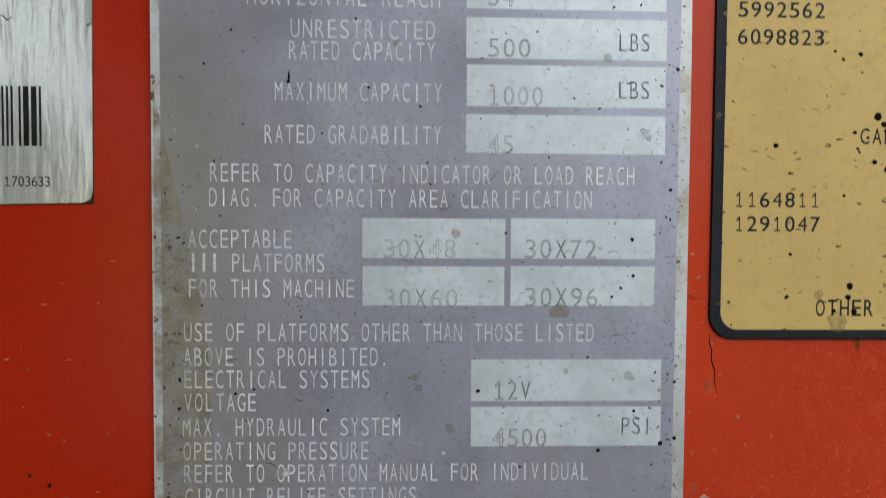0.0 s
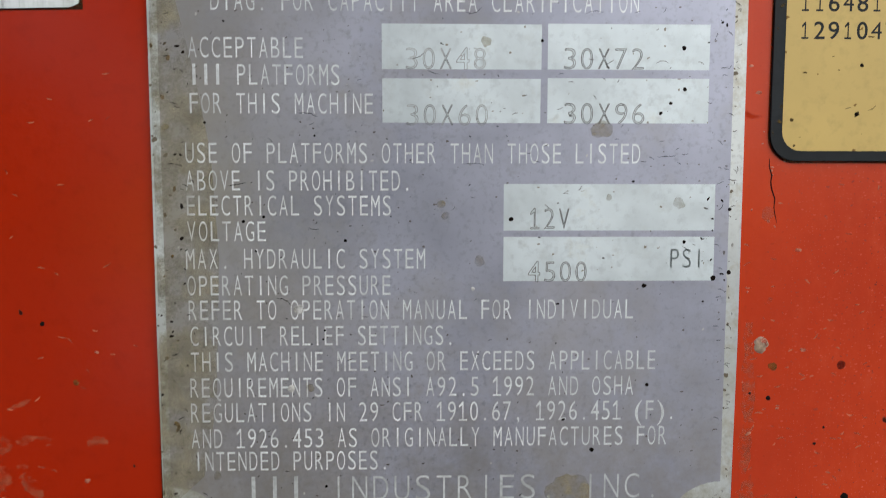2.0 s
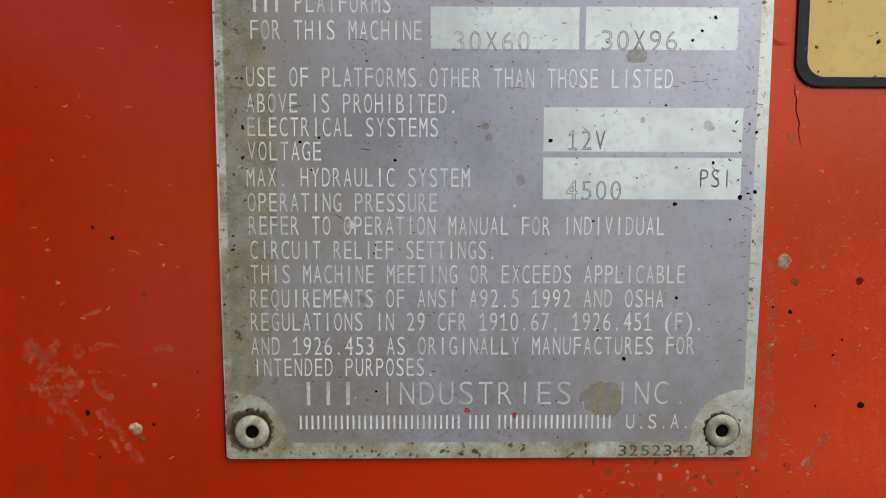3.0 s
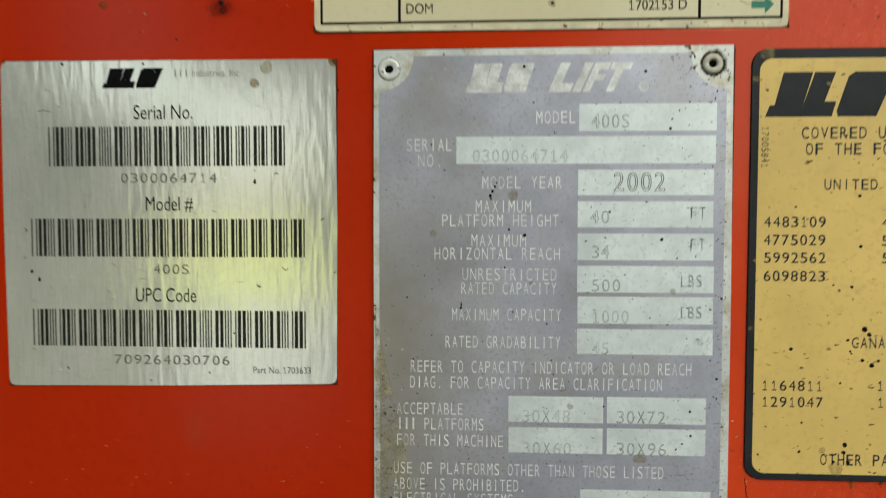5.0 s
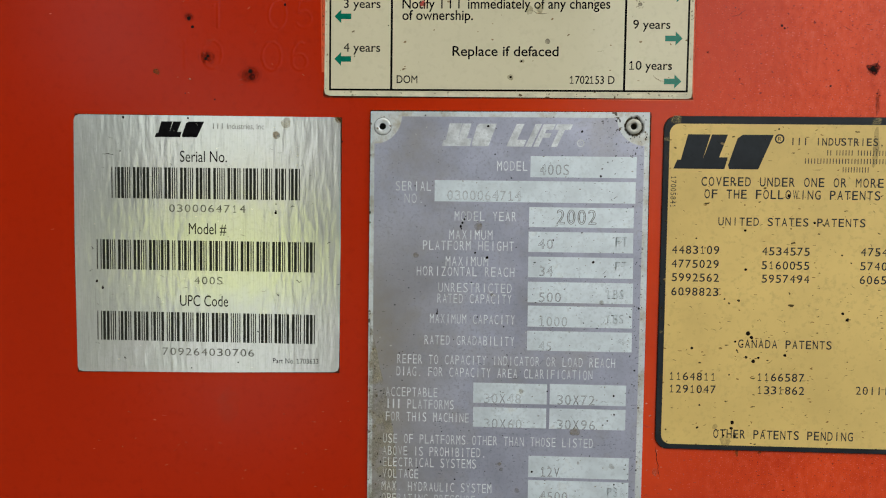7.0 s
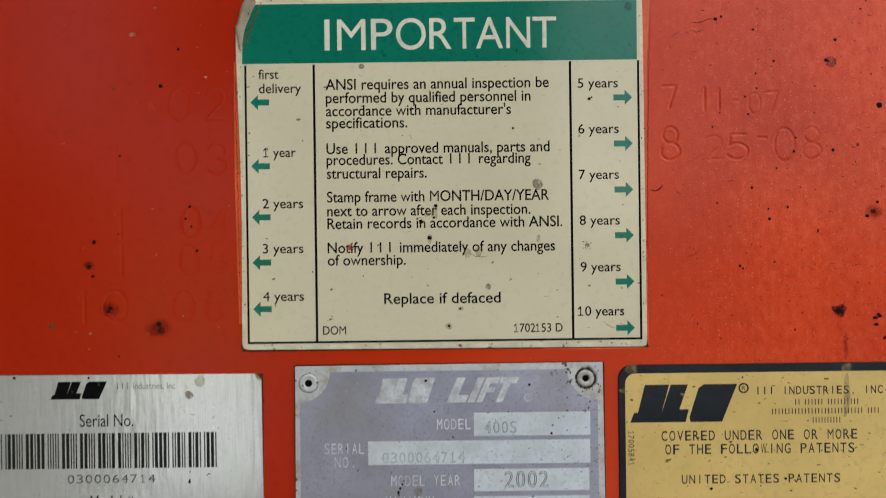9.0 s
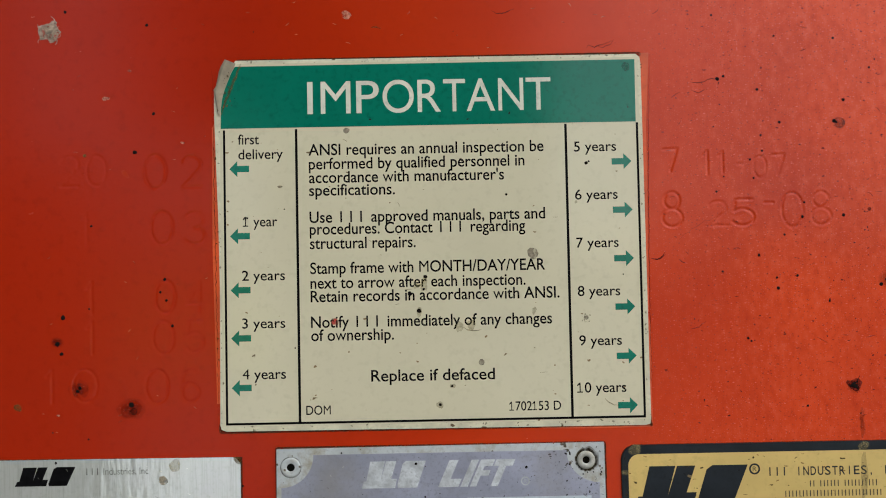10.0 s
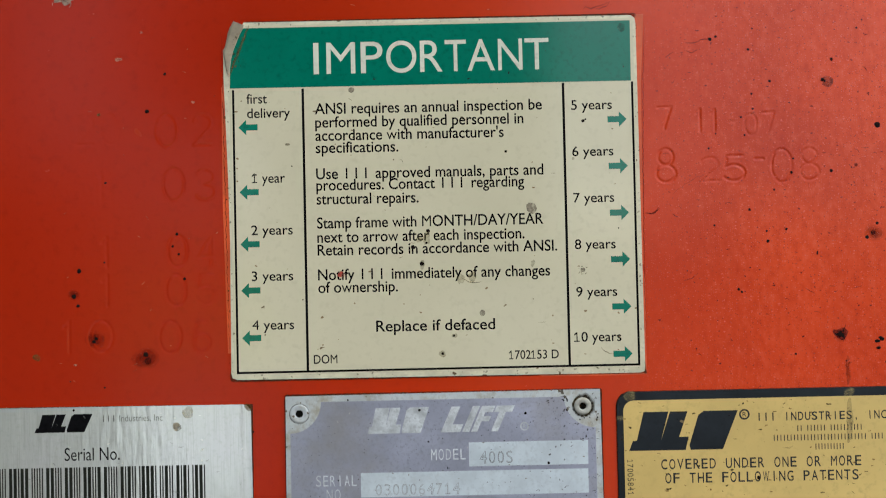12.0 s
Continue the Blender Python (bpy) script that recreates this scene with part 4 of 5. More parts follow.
for x, z, r in ((114.8, 268.8, 0.44), (115.5, 273.3, 0.36), (99.9, 281.3, 0.36), (98.9, 287.1, 0.36), (88.1, 277.2, 0.36), (139.1, 318.1, 0.27), (90.5, 281.9, 0.27), (100.8, 257, 0.44), (89.3, 252.1, 0.36), (129.0, 216.5, 0.62), (129.9, 215.4, 0.5), (128.1, 215.9, 0.32), (130.1, 217.0, 0.3), (138.7, 247.2, 0.61), (142.1, 251.7, 0.52), (106.5, 246.6, 0.52), (112.6, 250.4, 0.44), (96.6, 231.2, 0.44), (97.6, 230.3, 0.36), (114.5, 209.9, 0.36), (100.8, 257, 0.44), (82.4, 212.3, 0.27), (106.2, 249.9, 0.36), (109, 263.3, 0.36), (-71.2, 48.3, 0.41), (-77.4, 14.6, 0.52), (-64.9, 12.3, 0.31), (57.6, 34.2, 0.45), (72.4, 15.7, 0.69), (66.4, 25.7, 0.3), (63.5, 15.5, 0.25)):
    spot("tar_spot", x, z, r, 0.0, TAR, panel, rough=0.3, high=0.12)
for x, z, r in ((68, 28.7, 0.25), (54.2, 35.1, 0.25)):
    spot("tar_spot", x, z, r, 0.0, TAR, panel, rough=0.3, high=0.12)
for x, z, r in ((-110.1, 292.4, 0.57), (-131.4, 214, 1.14), (-67.2, 9.3, 0.73), (-65.8, 37.8, 0.52), (58.2, 40, 0.8)):
    spot("grime_spot", x, z, r, 0.0, OLIVE, panel, rough=0.45, high=0.1)
for x, z, r in ((-103.4, 310.4, 1.14), (-95.9, 319.1, 0.66), (-79.3, 295.9, 0.66), (-118.8, 211.3, 0.57), (-83.4, 46, 0.52), (-62, 43.2, 0.41), (-64.5, 20, 0.62), (-81.8, 39.8, 0.52), (59.3, 32.3, 0.39), (63.6, 43, 0.6), (62, 61, 0.6)):
    spot("paint_chip", x, z, 0.6 * r, 0.0, CHIP, panel, rough=0.5, high=0.03, stretch=1.6)
for x, z, r in ((-95.3, 212.1, 1.14), (135.8, 270.8, 0.61), (140.7, 248.7, 0.78), (70.7, 40.2, 0.8)):
    spot("scuff", x, z, r, 0.0, RUST, panel, rough=0.12, high=0.04)
for x, z, r in ((-84.6, 13, 0.83), (56.3, 67.5, 1.19), (61, 2.9, 0.69), (66.1, 9.4, 0.9)):
    spot("paint_smear", x, z, r, 0.0, SMEAR, panel, rough=0.4, high=0.02)
for x, z, r in ((-7.7, 194.6, 0.57), (-5, 184.4, 0.37), (33.5, 176.8, 0.57), (26.4, 192.9, 0.57), (-34.2, 172.6, 0.37), (16.8, 153.3, 0.47), (31.5, 145.4, 0.66), (-11.8, 148.2, 0.47), (-7.3, 146.5, 0.66), (-43.3, 167.8, 0.2), (-30.7, 198.3, 0.37), (-22, 19, 0.32), (34.2, 54.9, 0.53), (10.6, 66.6, 0.53), (46.4, 56.2, 0.63), (49.2, 57.2, 0.53), (41.1, 62.6, 0.42), (49, 68.3, 0.42), (35.1, 37.1, 0.42), (25.4, 25.3, 0.53), (-25.6, 125.3, 0.47), (-10.6, 124.4, 0.36), (-0.8, 121, 0.36), (-13, 137.2, 0.36), (-34.1, 117.3, 0.24), (-41.3, 128.4, 0.36), (-39.5, 110.3, 0.29), (-36.2, 134.8, 0.29), (0.6, 110.4, 0.29), (-19.3, 115.7, 0.24)):
    spot("tar_spot", x, z, 0.75 * r, 1.055, TAR, nameplate, rough=0.3, high=0.12)
for x, z, r in ((28.5, 122.9, 0.28), (48.5, 128.6, 0.46), (45.3, 125.5, 0.35), (23.8, 111.6, 0.28), (47.5, 105.6, 0.46), (40.2, 96, 0.51), (15.7, 97.1, 0.35), (-41.9, 83.1, 0.3), (-23.3, 80.9, 0.24), (-35.7, 66.2, 0.36), (-32.2, 67, 0.3), (-18.2, 62.9, 0.36), (38.1, 86.6, 0.4), (40.5, 89, 0.46), (36.4, 84.9, 0.4)):
    spot("tar_spot", x, z, 0.75 * r, 1.055, TAR, nameplate, rough=0.3, high=0.12)
for x, z, r in ((-10.7, 158, 1.5), (-33.7, 147, 1.03), (21.5, 17.3, 3.78), (5.1, 59.3, 0.94), (-24.6, 36.9, 0.73), (-41.2, 21.1, 0.73), (40, 69.4, 1.16), (27.7, 70.4, 0.63), (-1.6, 69.2, 0.73), (-5.3, 132.7, 0.65), (34.9, 130.6, 0.98), (6.1, 96.9, 1.03), (-0.9, 67.2, 0.66), (-48.6, 82.3, 0.6), (26.2, 82.2, 1.73)):
    spot("stain", x, z, r, 1.055, STAIN, nameplate, rough=0.35, high=0.015)
for x, z, r in ((-26.4, 50.9, 0.84), (-27.9, 36.8, 0.63), (4, 54.4, 0.32)):
    spot("paint_fleck", x, z, r, 1.055, FLECK, nameplate, rough=0.25, high=0.1)
for x, z, r in ((-4.6, 15.2, 0.53), (4.6, 14.2, 0.53)):
    spot("red_fleck", x, z, r, 1.055, REDFLECK, nameplate, rough=0.5, high=0.02)
for x, z, r in ((-82.5, 195.3, 1.87),):
    spot("stain", x, z, r, 0.27, STAIN, label_plate, rough=0.35, high=0.015)
for x, z, r in ((-86.2, 190.7, 1.4),):
    spot("grime_spot", x, z, r, 0.27, GRIME, label_plate, rough=0.3, high=0.03)
for x, z, r in ((-155, 135.2, 0.47), (-152.7, 132.7, 0.47), (-144.1, 196.9, 0.47), (-119.5, 196.8, 0.35), (-86.4, 161.9, 0.47), (-61.5, 188.6, 0.35)):
    spot("tar_spot", x, z, r, 0.27, TAR, label_plate, rough=0.3, high=0.12)
for x, z, r in ((88.3, 120.2, 1.05), (87.9, 111.4, 0.68), (90.5, 110, 0.91), (92.3, 111.3, 0.6), (101.8, 112.4, 0.76), (83.8, 117.1, 0.54), (121.8, 128.1, 0.68), (83.7, 87.1, 0.91), (84.7, 82, 0.76), (80.6, 82.2, 0.6), (83.4, 84.9, 0.76), (82, 104.8, 0.45), (71.6, 93.3, 0.45), (71, 84.9, 0.45), (68.2, 114.4, 0.68), (86, 157.8, 0.62), (86.6, 143.6, 0.62), (84.5, 132.2, 0.62), (79.4, 132.7, 0.41), (123.5, 125.8, 0.82), (120.7, 149.3, 0.41), (89.6, 118.7, 0.82), (101.1, 170.5, 0.82), (96.7, 194.4, 0.41), (110.5, 160.9, 0.62), (68.6, 154.7, 0.41)):
    spot("tar_spot", x, z, 0.75 * r, 0.645, TAR, patent, rough=0.3, high=0.12)
for x, z, r in ((77.5, 85.4, 0.91), (81.4, 80.1, 1.96)):
    spot("stain", x, z, r, 0.645, STAIN, patent, rough=0.35, high=0.015)
for x, z, r in ((-27.7, 298.7, 0.93), (30, 259, 1.73), (46.2, 238.6, 0.71), (13.3, 225.4, 0.94)):
    spot("grime_spot", x, z, r, 0.295, GRIME, decal, rough=0.3, high=0.03)
for x, z, r in ((-48.8, 281.4, 0.32),):
    spot("grime_spot", x, z, r, 0.295, OLIVE, decal, rough=0.4, high=0.03, stretch=3.0)
for x, z, r in ((-59.2, 271.7, 0.3), (-47.5, 274.3, 0.23), (47.4, 287, 0.53), (48.2, 287.5, 0.3), (22.1, 277.6, 0.39), (58.1, 251.9, 0.23), (4, 218.2, 0.39), (0.2, 212.5, 0.46), (-3.7, 252.3, 0.62), (-4.3, 248.4, 0.39), (-8.7, 247.1, 0.71), (-5.9, 241.7, 0.71), (-44.7, 230.9, 0.23)):
    spot("tar_spot", x, z, r, 0.295, TAR, decal, rough=0.3, high=0.12)
for x, z, r in ((43.9, 274.8, 0.46), (10.3, 237.1, 1.41)):
    spot("stain", x, z, r, 0.295, STAIN, decal, rough=0.35, high=0.015)
for x, z, r in ((60.6, 317.2, 1.5),):
    spot("scuff", x, z, r, 0.295, DARKGREEN, decal, rough=0.3, high=0.02)
for x, z, r in ((-32.1, 238.8, 1.1),):
    spot("red_fleck", x, z, r, 0.295, REDFLECK, decal, rough=0.5, high=0.02)


def scratch(name, stops, width, d, material, parent, high=0.02):
    """A ragged thin ribbon along a scratch, tapered to both ends."""
    rng = random.Random(int(stops[0][0] * 31 + stops[0][1] * 17))
    fine = []
    for (ax, az), (bx, bz) in zip(stops, stops[1:]):
        k = math.hypot(bx - ax, bz - az)
        for i in range(4):
            j = 0.05 * k * rng.uniform(-1, 1)
            fine.append((ax + (bx - ax) * i / 4 - (bz - az) / k * j, az + (bz - az) * i / 4 + (bx - ax) / k * j))
    fine.append(stops[-1])
    bm = bmesh.new()
    left, right = [], []
    n = len(fine)
    for i, (x, z) in enumerate(fine):
        ax, az = fine[max(0, i - 1)]
        bx, bz = fine[min(n - 1, i + 1)]
        k = math.hypot(bx - ax, bz - az)
        w = 0.5 * width * (0.12 + 0.88 * math.sin(math.pi * (i + 0.3) / (n - 0.4)) ** 0.7)
        u, v = -(bz - az) / k * w, (bx - ax) / k * w
        l, r = rng.uniform(0.55, 1.15), rng.uniform(0.55, 1.15)
        left.append(bm.verts.new(at(x + u * l, z + v * l, d + high)))
        right.append(bm.verts.new(at(x - u * r, z - v * r, d + high)))
    for i in range(n - 1):
        bm.faces.new((left[i], right[i], right[i + 1], left[i + 1]))
    bmesh.ops.recalc_face_normals(bm, faces=list(bm.faces))
    return part(name, bm, material, parent)


def smear(stops, width, material=None):
    """A ragged rubbed band: paint of another thing left on the panel in passing."""
    rng = random.Random(int(stops[0][0] * 13 + stops[-1][1] * 7))
    line = []
    for (ax, az), (bx, bz) in zip(stops, stops[1:]):
        line += [(ax + (bx - ax) * i / 9, az + (bz - az) * i / 9) for i in range(9)]
    line.append(stops[-1])
    bm = bmesh.new()
    left, right = [], []
    for i, (x, z) in enumerate(line):
        (ax, az), (bx, bz) = line[max(0, i - 1)], line[min(len(line) - 1, i + 1)]
        k = math.hypot(bx - ax, bz - az)
        w = 0.62 * width * (0.35 + 0.65 * math.sin(math.pi * (i + 0.5) / len(line)) ** 0.6)
        for side, sign in ((left, 1), (right, -1)):
            u = sign * w * rng.uniform(0.45, 1.3)
            side.append(bm.verts.new(at(x - (bz - az) / k * u, z + (bx - ax) / k * u, 0.012)))
    for i in range(len(line) - 1):
        bm.faces.new((left[i], right[i], right[i + 1], left[i + 1]))
    bmesh.ops.recalc_face_normals(bm, faces=list(bm.faces))
    return part("paint_smear", bm, material or RUBBED, panel)


# Grime under the curled corner, with the flap's shadow painted in.
scratch("grime_shade_edge", ((-60.6, 320.4), (-62.2, 316.8), (-63.9, 312.8), (-65.6, 308.8), (-66.9, 304.4)), 0.9, 0.3, OLIVE, decal)
for stops, width in (
        (((-76.3, 16.5), (-74.6, 14.2), (-72.7, 11.8), (-71.4, 10.2), (-70.4, 9.2)), 1.9), (((-81.3, 15.9), (-79.6, 13.0), (-77.9, 10.2)), 1.3),
        (((-75.9, 21.3), (-74.4, 18.9), (-72.5, 17.1)), 1.9), (((-70.2, 8.6), (-68.9, 6.4), (-67.2, 4.5)), 2.0), (((-73.7, 10.8), (-72.6, 8.6), (-71.8, 6.5)), 1.2),
        (((-87.9, 19.0), (-85.0, 21.6), (-82.0, 24.3)), 2.0), (((-82.0, 24.3), (-80.2, 21.9), (-78.1, 19.5)), 2.6), (((-86.6, 18.6), (-83.0, 18.4), (-79.0, 19.2)), 3.0),
        (((-84.6, 17.0), (-82.6, 15.9), (-80.6, 15.2)), 2.6), (((-89.4, 28.2), (-85.9, 27.4), (-81.8, 28.6)), 2.2), (((-89.5, 25.6), (-86.0, 25.9), (-82.5, 26.3)), 2.6),
        (((-79.0, 28.2), (-78.2, 26.6), (-79.4, 25.0)), 1.6), (((-76.6, 27.0), (-75.2, 27.6), (-73.7, 28.0)), 1.4), (((-73.7, 28.0), (-71.8, 27.9), (-70.2, 27.6)), 0.6),
        (((-77.9, 33.0), (-75.6, 33.9), (-73.2, 35.0)), 0.7), (((-86.4, 23.0), (-85.2, 24.2), (-84.4, 25.2)), 1.4), (((-64.2, 26.6), (-62.4, 27.2), (-60.6, 27.0)), 1.6), (((-77.2, 22.3), (-76.0, 22.9), (-74.8, 22.6)), 0.7),
        (((66.5, 10.7), (65.4, 8.1), (63.7, 5.0), (62.4, 0.8)), 1.6), (((55.9, 15.3), (57.2, 15.6), (58.7, 16.4)), 0.8), (((56.3, 51.4), (57.0, 51.9), (57.7, 52.4)), 0.7),
        (((53.4, 20.0), (54.2, 34.0), (53.6, 48.0)), 2.2), (((53.8, 4.0), (53.2, 12.0), (54.6, 20.0)), 2.6)):
    smear(stops, width)
scratch("gouge", ((56.1, 77.2), (56.5, 75.0), (57.0, 71.6), (58.0, 65.7)), 0.28, 0.0, TAR, panel)
for x, z, r in ((-15.4, 161.6, 0.22), (-15.9, 160.5, 0.34), (-16.6, 159.2, 0.38), (-17.2, 157.9, 0.42), (-17.0, 157.0, 0.26)):
    spot("grime_fleck", x, z, r, 1.06, TAR, nameplate, stretch=1.3, turn=1.1, rough=0.5, high=0.05)
scratch("grime_streak", ((-25.5, 127.3), (-25.5, 126.1), (-25.6, 125.2)), 0.5, 1.06, TAR, nameplate)
scratch("scuff", ((81.1, 311.8), (83.3, 311.6), (87.5, 312.8), (89.5, 312.8)), 0.35, 0.0, RUST, panel)
scratch("scuff", ((81.5, 309.2), (83.2, 308.5), (85.4, 309.5)), 0.35, 0.0, RUST, panel)
scratch("scuff", ((67.3, 256.6), (69.4, 256.2), (71.7, 258.0)), 0.4, 0.0, RUST, panel)
scratch("scuff", ((78.8, 234.4), (81.4, 235.0), (83.6, 236.7)), 0.3, 0.0, RUST, panel)


def cluster(name, count, x0, z0, x1, z1, small, large, d, material, parent, seed):
    """Small dirt flecks strewn over a patch."""
    rng = random.Random(seed)
    for i in range(count):
        spot(name, rng.uniform(x0, x1), rng.uniform(z0, z1), 0.7 * (small + (large - small) * rng.random() ** 2), d, material, parent,
             stretch=rng.uniform(1, 2.2), turn=rng.uniform(0, 3.1), seed=i, rough=0.4, high=0.05)


cluster("dirt_fleck", 26, 38, 184, 49.6, 199, 0.12, 0.42, 1.05, TAR, nameplate, 3)
cluster("dirt_fleck", 26, 45.5, 95, 49.8, 150, 0.1, 0.27, 1.05, TAR, nameplate, 4)
cluster("dirt_fleck", 18, 44, 52, 49.8, 76, 0.1, 0.3, 1.05, TAR, nameplate, 5)
cluster("dirt_fleck", 22, -50.3, 40, -44, 120, 0.12, 0.4, 1.05, TAR, nameplate, 6)
cluster("grime_patch", 26, -50, 6.2, 48, 8.6, 0.15, 0.55, 1.02, OLIVE, nameplate, 7)
cluster("dirt_fleck", 16, 22, 160, 46, 190, 0.12, 0.35, 1.065, TAR, nameplate, 8)
cluster("dirt_fleck", 14, 84, 108, 104, 122, 0.15, 0.5, 0.645, TAR, patent, 9)
cluster("dirt_fleck", 12, 120, 225, 145, 330, 0.2, 0.55, 0.0, TAR, panel, 10)
for w in (1.4, 2.2):
    scratch("stain_streak", ((131.3, 209), (131.2, 206.5), (131.2, 203), (131.0, 199.5)), w, 0.008 * (3 - w), HALO, panel, high=0.004)
scratch("stain_streak", ((131.2, 195.5), (130.8, 188), (130.2, 181)), 2.4, 0.645, STAIN, patent)
cluster("dirt_pit", 44, -50.8, 8, -47.2, 116, 0.12, 0.5, 1.045, OLIVE, nameplate, 21)
cluster("dirt_pit", 30, -50.6, 8, -44.5, 60, 0.1, 0.34, 1.05, TAR, nameplate, 22)
cluster("dirt_pit", 40, -50.5, 5.6, 49.8, 8.3, 0.12, 0.45, 1.01, OLIVE, nameplate, 23)
cluster("dirt_pit", 24, 48.0, 8, 50.0, 110, 0.12, 0.4, 1.01, OLIVE, nameplate, 24)
cluster("paint_chip", 36, 18, -7, 64, 4.5, 0.2, 0.9, 0.0, CHIP, panel, 31)
cluster("grime_fleck", 30, 20, -4, 60, 4.8, 0.2, 0.8, 0.0, OLIVE, panel, 32)
cluster("paint_chip", 26, 51.8, 8, 60, 100, 0.15, 0.5, 0.0, CHIP, panel, 33)
cluster("dirt_fleck", 40, 33, 182, 49.8, 199, 0.12, 0.42, 1.05, OLIVE, nameplate, 41)
cluster("dirt_fleck", 24, 46.3, 110, 49.9, 196, 0.1, 0.28, 1.05, TAR, nameplate, 42)
cluster("dirt_fleck", 40, -47, 24, 47, 190, 0.1, 0.3, 1.062, TAR, nameplate, 43)
cluster("dirt_fleck", 24, 8, 112, 46, 184, 0.1, 0.28, 1.065, OLIVE, nameplate, 44)


def hairs(name, count, x0, z0, x1, z1, d, material, parent, seed, width=0.14, longest=5.0):
    """Short curved hairline marks strewn over a surface."""
    rng = random.Random(seed)
    for i in range(count):
        x, z, a, bend = rng.uniform(x0, x1), rng.uniform(z0, z1), rng.uniform(-0.7, 0.7), rng.uniform(-0.5, 0.5)
        step = rng.uniform(0.4, 1.0) * longest / 3
        stops = [(x, z)]
        for k in range(3):
            x, z = min(x1, x + step * math.cos(a)), z + step * math.sin(a)
            stops.append((x + 0.01 * k, z))
            a += bend
        scratch(name, stops, width, d, material, parent, high=0.01)


hairs("hairline", 16, -46, 22, 42, 108, 1.06, TAR, nameplate, 51, 0.11, 3.6)
hairs("hairline", 12, 10, 112, 42, 182, 1.07, OLIVE, nameplate, 52, 0.12, 2.4)
hairs("hairline", 10, 62, 82, 138, 192, 0.655, OLIVE, patent, 53, 0.2, 4.0)
hairs("hairline", 12, -40, 210, 38, 296, 0.29, OLIVE, decal, 54, 0.16, 2.6)
hairs("hairline", 16, -158, 106, -70, 194, 0.27, FADED, label_plate, 55, 0.2, 2.4)
hairs("hairline", 10, 72, 208, 140, 330, 0.004, RUST, panel, 56, 0.22, 5.0)
for x, z, r in ((60.2, 197.6, 1.5), (57.0, 190.5, 0.8), (131.0, 197.3, 1.3), (57.0, 120.0, 0.6)):
    spot("stain", x, z, r, 0.605, STAIN, patent, rough=0.5, high=0.01, stretch=1.4)
hairs("paint_nick", 34, -90, 2, -54, 74, 0.004, NICK, panel, 61, 0.3, 1.7)
hairs("paint_nick", 70, 52, 2, 76, 74, 0.004, NICK, panel, 62, 0.34, 1.5)
hairs("paint_nick", 24, -160, 60, -56, 98, 0.004, NICK, panel, 63, 0.3, 1.5)
hairs("paint_nick", 26, -130, 206, -72, 336, 0.004, NICK, panel, 64, 0.26, 1.6)
hairs("paint_nick", 18, -60, 324, 60, 340, 0.004, NICK, panel, 65, 0.3, 1.8)
hairs("dark_nick", 26, 69, 206, 146, 338, 0.004, RUST, panel, 66, 0.3, 1.6)
hairs("dark_nick", 9, 69, 206, 146, 338, 0.004, RUST, panel, 67, 0.3, 3.4)
hairs("nick", 60, 60, 82, 145, 195, 0.655, BROWNMARK, patent, 68, 0.22, 1.5)
hairs("nick", 46, -158, 104, -66, 195, 0.27, FADED, label_plate, 69, 0.16, 1.4)
hairs("nick", 90, 9, 56, 46, 184, 1.07, TAR, nameplate, 70, 0.11, 1.2)
hairs("nick", 60, 46.4, 30, 50.2, 190, 1.06, TAR, nameplate, 73, 0.12, 1.5)
hairs("nick", 60, -46, 20, 8, 190, 1.065, OLIVE, nameplate, 74, 0.12, 1.3)
hairs("nick", 26, -49, 14, -43, 130, 1.06, TAR, nameplate, 71, 0.16, 1.4)
hairs("nick", 26, 46.6, 10, 50, 195, 1.06, BROWNMARK, nameplate, 72, 0.18, 1.4)
scratch("paint_crack", ((48.4, 323.4), (49.2, 324.4), (51.0, 323.6), (52.6, 324.3), (54.8, 324.9), (56.8, 325.6)), 0.34, 0.0, RUST, panel)
scratch("paint_crack", ((51.4, 324.2), (53.6, 323.4), (56.2, 324.6), (57.2, 325.9)), 0.26, 0.0, RUST, panel)
scratch("paint_crack", ((18.6, 336.1), (20.4, 335.0), (22.1, 334.9), (24.0, 335.6), (25.8, 336.4)), 0.4, 0.0, RUST, panel)
scratch("grime_streak", ((-19.4, 331.4), (-17.8, 331.5), (-16.3, 330.9)), 0.6, 0.0, OLIVE, panel)
spot("paint_chip", -27.2, 335.5, 1.2, 0.0, CHIP, panel, stretch=1.4, turn=-0.6, rough=0.4, high=0.03)
for foot, head, lean in ((66.2, 68.2, 2.6), (-68.8, -69.8, 1.0)):
    zs = [211 + 4.0 * i for i in range(28)]
    scratch("paint_crack", [(foot + (head - foot) * ((z - 211) / 108) ** lean, z) for z in zs], 0.26, 0.035, RUST, panel)
scratch("scuff", ((67.0, 256.7), (68.9, 256.2), (70.2, 257.0), (71.4, 258.4)), 0.4, 0.0, RUST, panel)
scratch("scuff", ((75.7, 256.2), (76.6, 255.4), (77.7, 255.0)), 0.4, 0.0, RUST, panel)
spot("pale_patch", -104.6, 88.6, 4.6, 0.0, FAINT, panel, stretch=1.4, turn=1.3, rough=0.3, high=0.01)
scratch("scuff", ((75.6, 262.4), (80.0, 265.4), (84.3, 267.9), (89.2, 269.6)), 0.14, 0.0, RUST, panel)
spot("scuff", 129.2, 216.1, 2.0, 0.0, RUST, panel, rough=0.7, high=0.05)
cluster("grime_fleck", 34, 64.2, 206, 65.5, 319, 0.12, 0.42, 0.225, OLIVE, decal, 81)
cluster("grime_fleck", 40, -68, 205.3, 65, 206.9, 0.12, 0.5, 0.225, OLIVE, decal, 82)
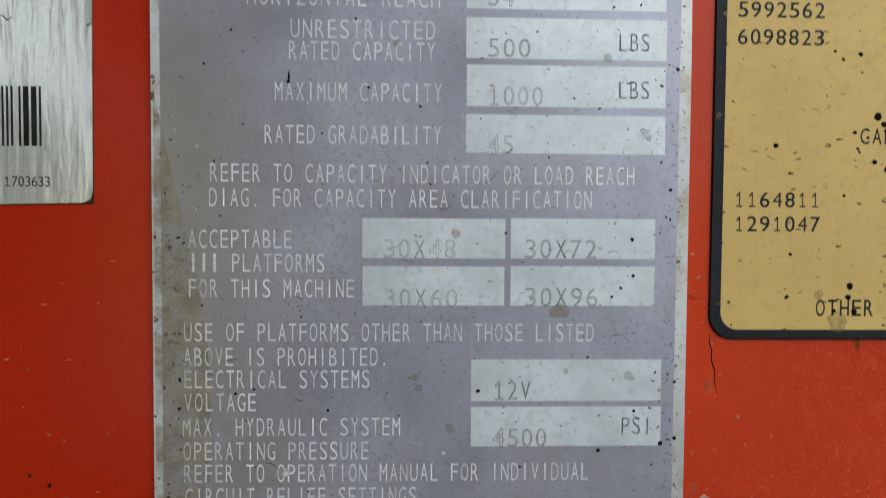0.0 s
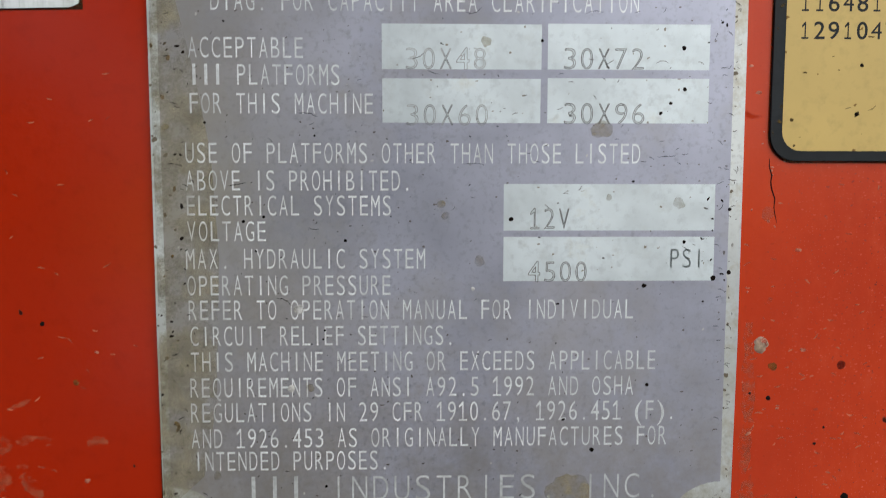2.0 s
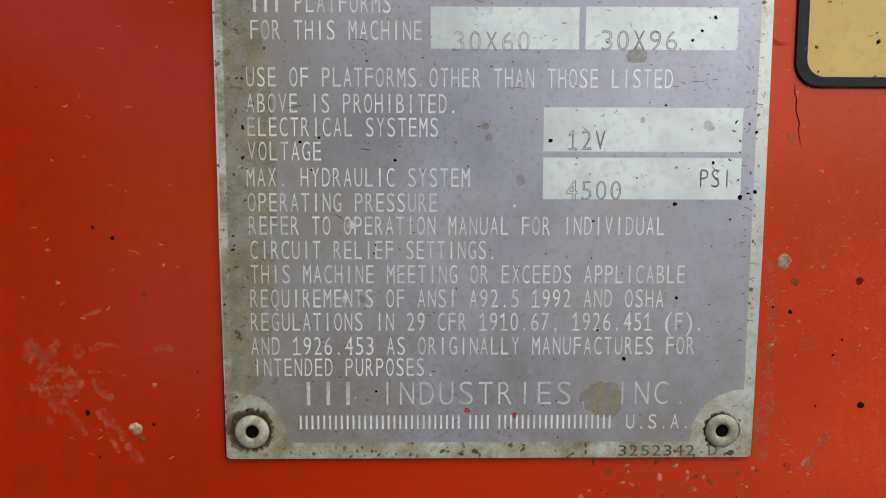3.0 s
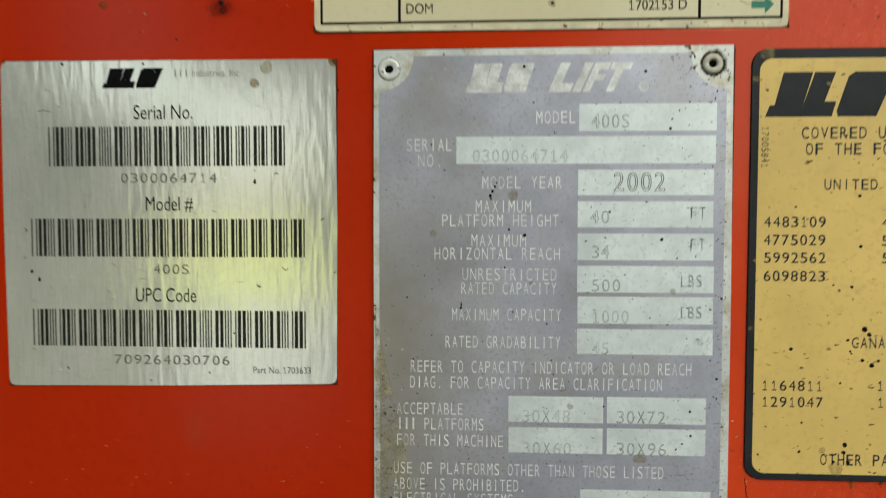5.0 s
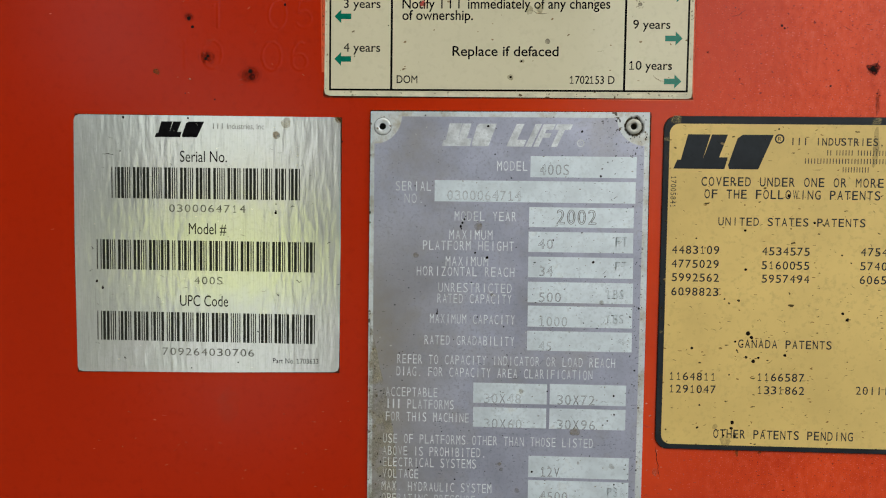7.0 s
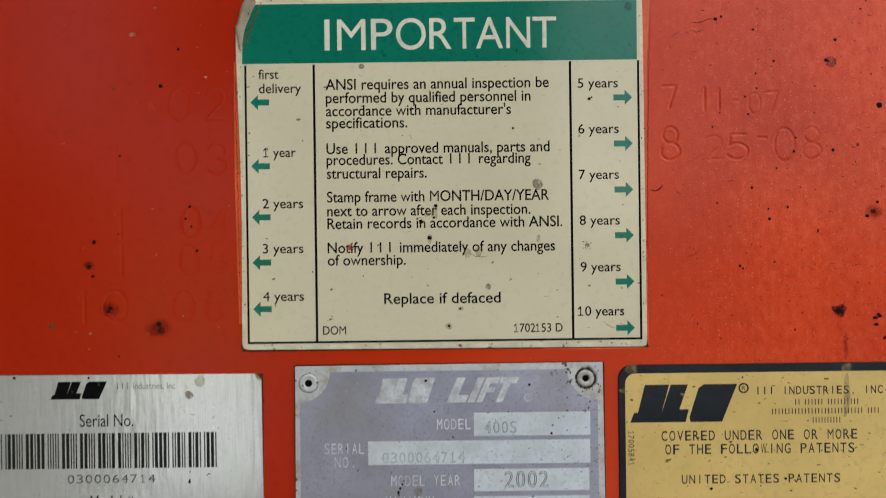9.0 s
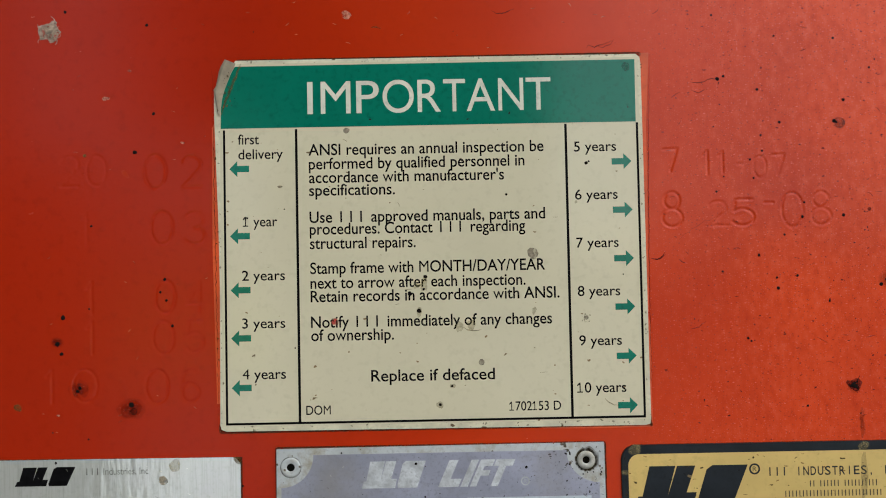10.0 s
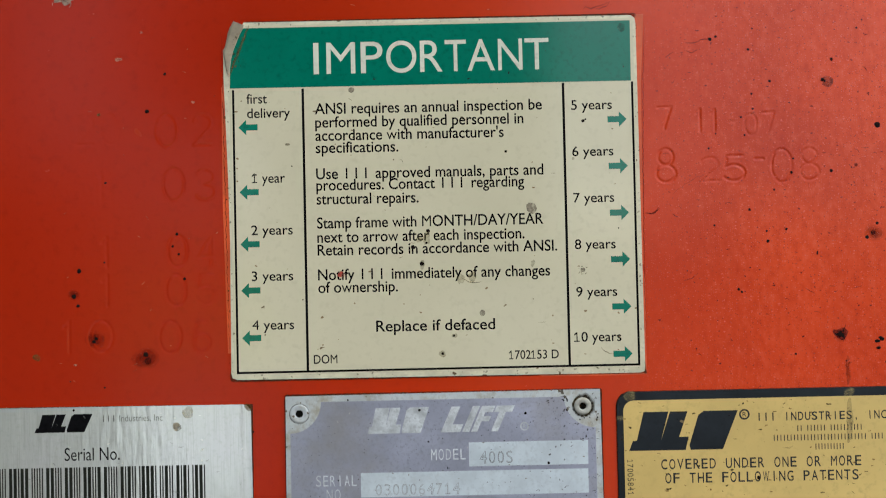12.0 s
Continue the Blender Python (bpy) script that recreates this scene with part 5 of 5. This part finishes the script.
cluster("grime_fleck", 30, -69, 206, -67.5, 300, 0.12, 0.42, 0.225, OLIVE, decal, 83)
cluster("grime_fleck", 36, -61, 320.3, 63, 321.2, 0.12, 0.4, 0.225, OLIVE, decal, 84)
cluster("grime_fleck", 20, -66.6, 305, -62.6, 320, 0.15, 0.4, 0.62, OLIVE, decal, 85)
cluster("grime_fleck", 26, 56.2, 80, 57.8, 195, 0.15, 0.5, 0.605, OLIVE, patent, 86)
for x, z, r, k in ((-4.2, 250.0, 1.1, 2.0), (-6.6, 249.6, 0.9, 1.2), (0.1, 212.4, 1.0, 1.1), (6.6, 236.5, 1.1, 1.6), (4.2, 218.2, 0.8, 1.0), (-5.8, 241.4, 0.8, 1.8), (30.0, 241.0, 0.7, 1.4)):
    spot("stain", x, z, r, 0.295, STAIN, decal, stretch=k, turn=1.4, rough=0.5, high=0.012)
scratch("grime_streak", ((6.8, 236.6), (9.2, 235.5), (11.2, 235.1), (13.5, 235.5)), 0.34, 0.29, OLIVE, decal)
scratch("grime_streak", ((51.4, 213.4), (52.4, 212.3), (54.2, 211.4), (55.9, 211.2)), 0.34, 0.29, OLIVE, decal)
cluster("grime_fleck", 12, 44.6, 237.2, 47.4, 239.8, 0.1, 0.34, 0.295, OLIVE, decal, 87)
for x, z, r in ((-144.4, 197.1, 0.4), (-119.4, 196.6, 0.36), (-86.3, 162.6, 0.36), (-86.3, 165.2, 0.26), (-154.9, 135.5, 0.4), (-152.7, 133.2, 0.4), (-93.1, 117.1, 0.36), (-118.6, 102.7, 0.3), (-100.7, 105.2, 0.3), (-145.4, 184.4, 0.3)):
    spot("tar_spot", x, z, 0.8 * r, 0.27, TAR, label_plate, rough=0.4, high=0.05)
for stops in (((-152.4, 183.1), (-150.0, 183.4), (-148.0, 182.8)), ((-157.0, 148.4), (-156.2, 147.6), (-156.8, 147.2)), ((-67.0, 150.6), (-66.3, 151.2), (-65.6, 151.3)), ((-78.6, 137.0), (-77.5, 136.0), (-76.4, 136.6)), ((-80.8, 164.0), (-80.0, 164.6), (-79.2, 164.3))):
    scratch("nick", stops, 0.3, 0.27, TAR, label_plate)
spot("grime_streak", 86.0, 75.8, 0.55, 0.0, OLIVE, panel, stretch=3.0, turn=1.5, rough=0.5, high=0.05)
spot("grime_streak", 94.2, 75.9, 0.4, 0.0, OLIVE, panel, stretch=2.0, turn=0.2, rough=0.5, high=0.05)
sheet("grime_film", [(-41.0, 78.0), (-43.6, 92.0), (-47.4, 108.0), (-50.7, 124.0), (-50.7, 9.0), (-49.0, 16.0), (-43.5, 21.0), (-41.0, 34.0), (-40.0, 60.0)], T + 0.042, T + 0.052, GRIMEFILM, nameplate, "dried tan grime along the plate's worn edge")
spot("tar_spot", 129.1, 215.9, 0.95, 0.0, TAR, panel, rough=0.6, high=0.15, seed=5)
for stops, w in ((((129.0, 216.0), (130.2, 217.4), (130.8, 219.0)), 0.34), (((128.6, 215.4), (127.6, 215.9), (127.1, 216.5)), 0.4), (((129.4, 215.2), (130.3, 214.6), (130.6, 213.9)), 0.4)):
    scratch("tar_thread", stops, w, 0.05, TAR, panel)
for x, z, r in ((142.3, 214.3, 0.7), (141.0, 213.5, 0.6), (141.3, 211.3, 0.55), (144.2, 206.9, 0.6)):
    spot("tar_spot", x, z, r, 0.0, TAR, panel, rough=0.6, high=0.12, stretch=1.3)
rng = random.Random(88)
for k in range(26):
    x, z, a, bend = -121 + rng.uniform(-2.4, 2.2), 331.8 + rng.uniform(-3.2, 3.4), rng.uniform(0, 6.28), rng.uniform(-0.9, 0.9)
    stops = [(x, z)]
    for i in range(4):
        x, z, a = x + 0.75 * math.cos(a), z + 0.75 * math.sin(a), a + bend
        stops.append((x, z))
    scratch("putty_thread", stops, rng.uniform(0.2, 0.42), 0.34, PUTTY, panel)
spot("scuff", 127.4, 298.2, 1.8, 0.0, OLDSPOT, panel, rough=0.18, high=0.02)
spot("tar_spot", 126.4, 298.4, 0.4, 0.02, TAR, panel, rough=0.4, high=0.04)
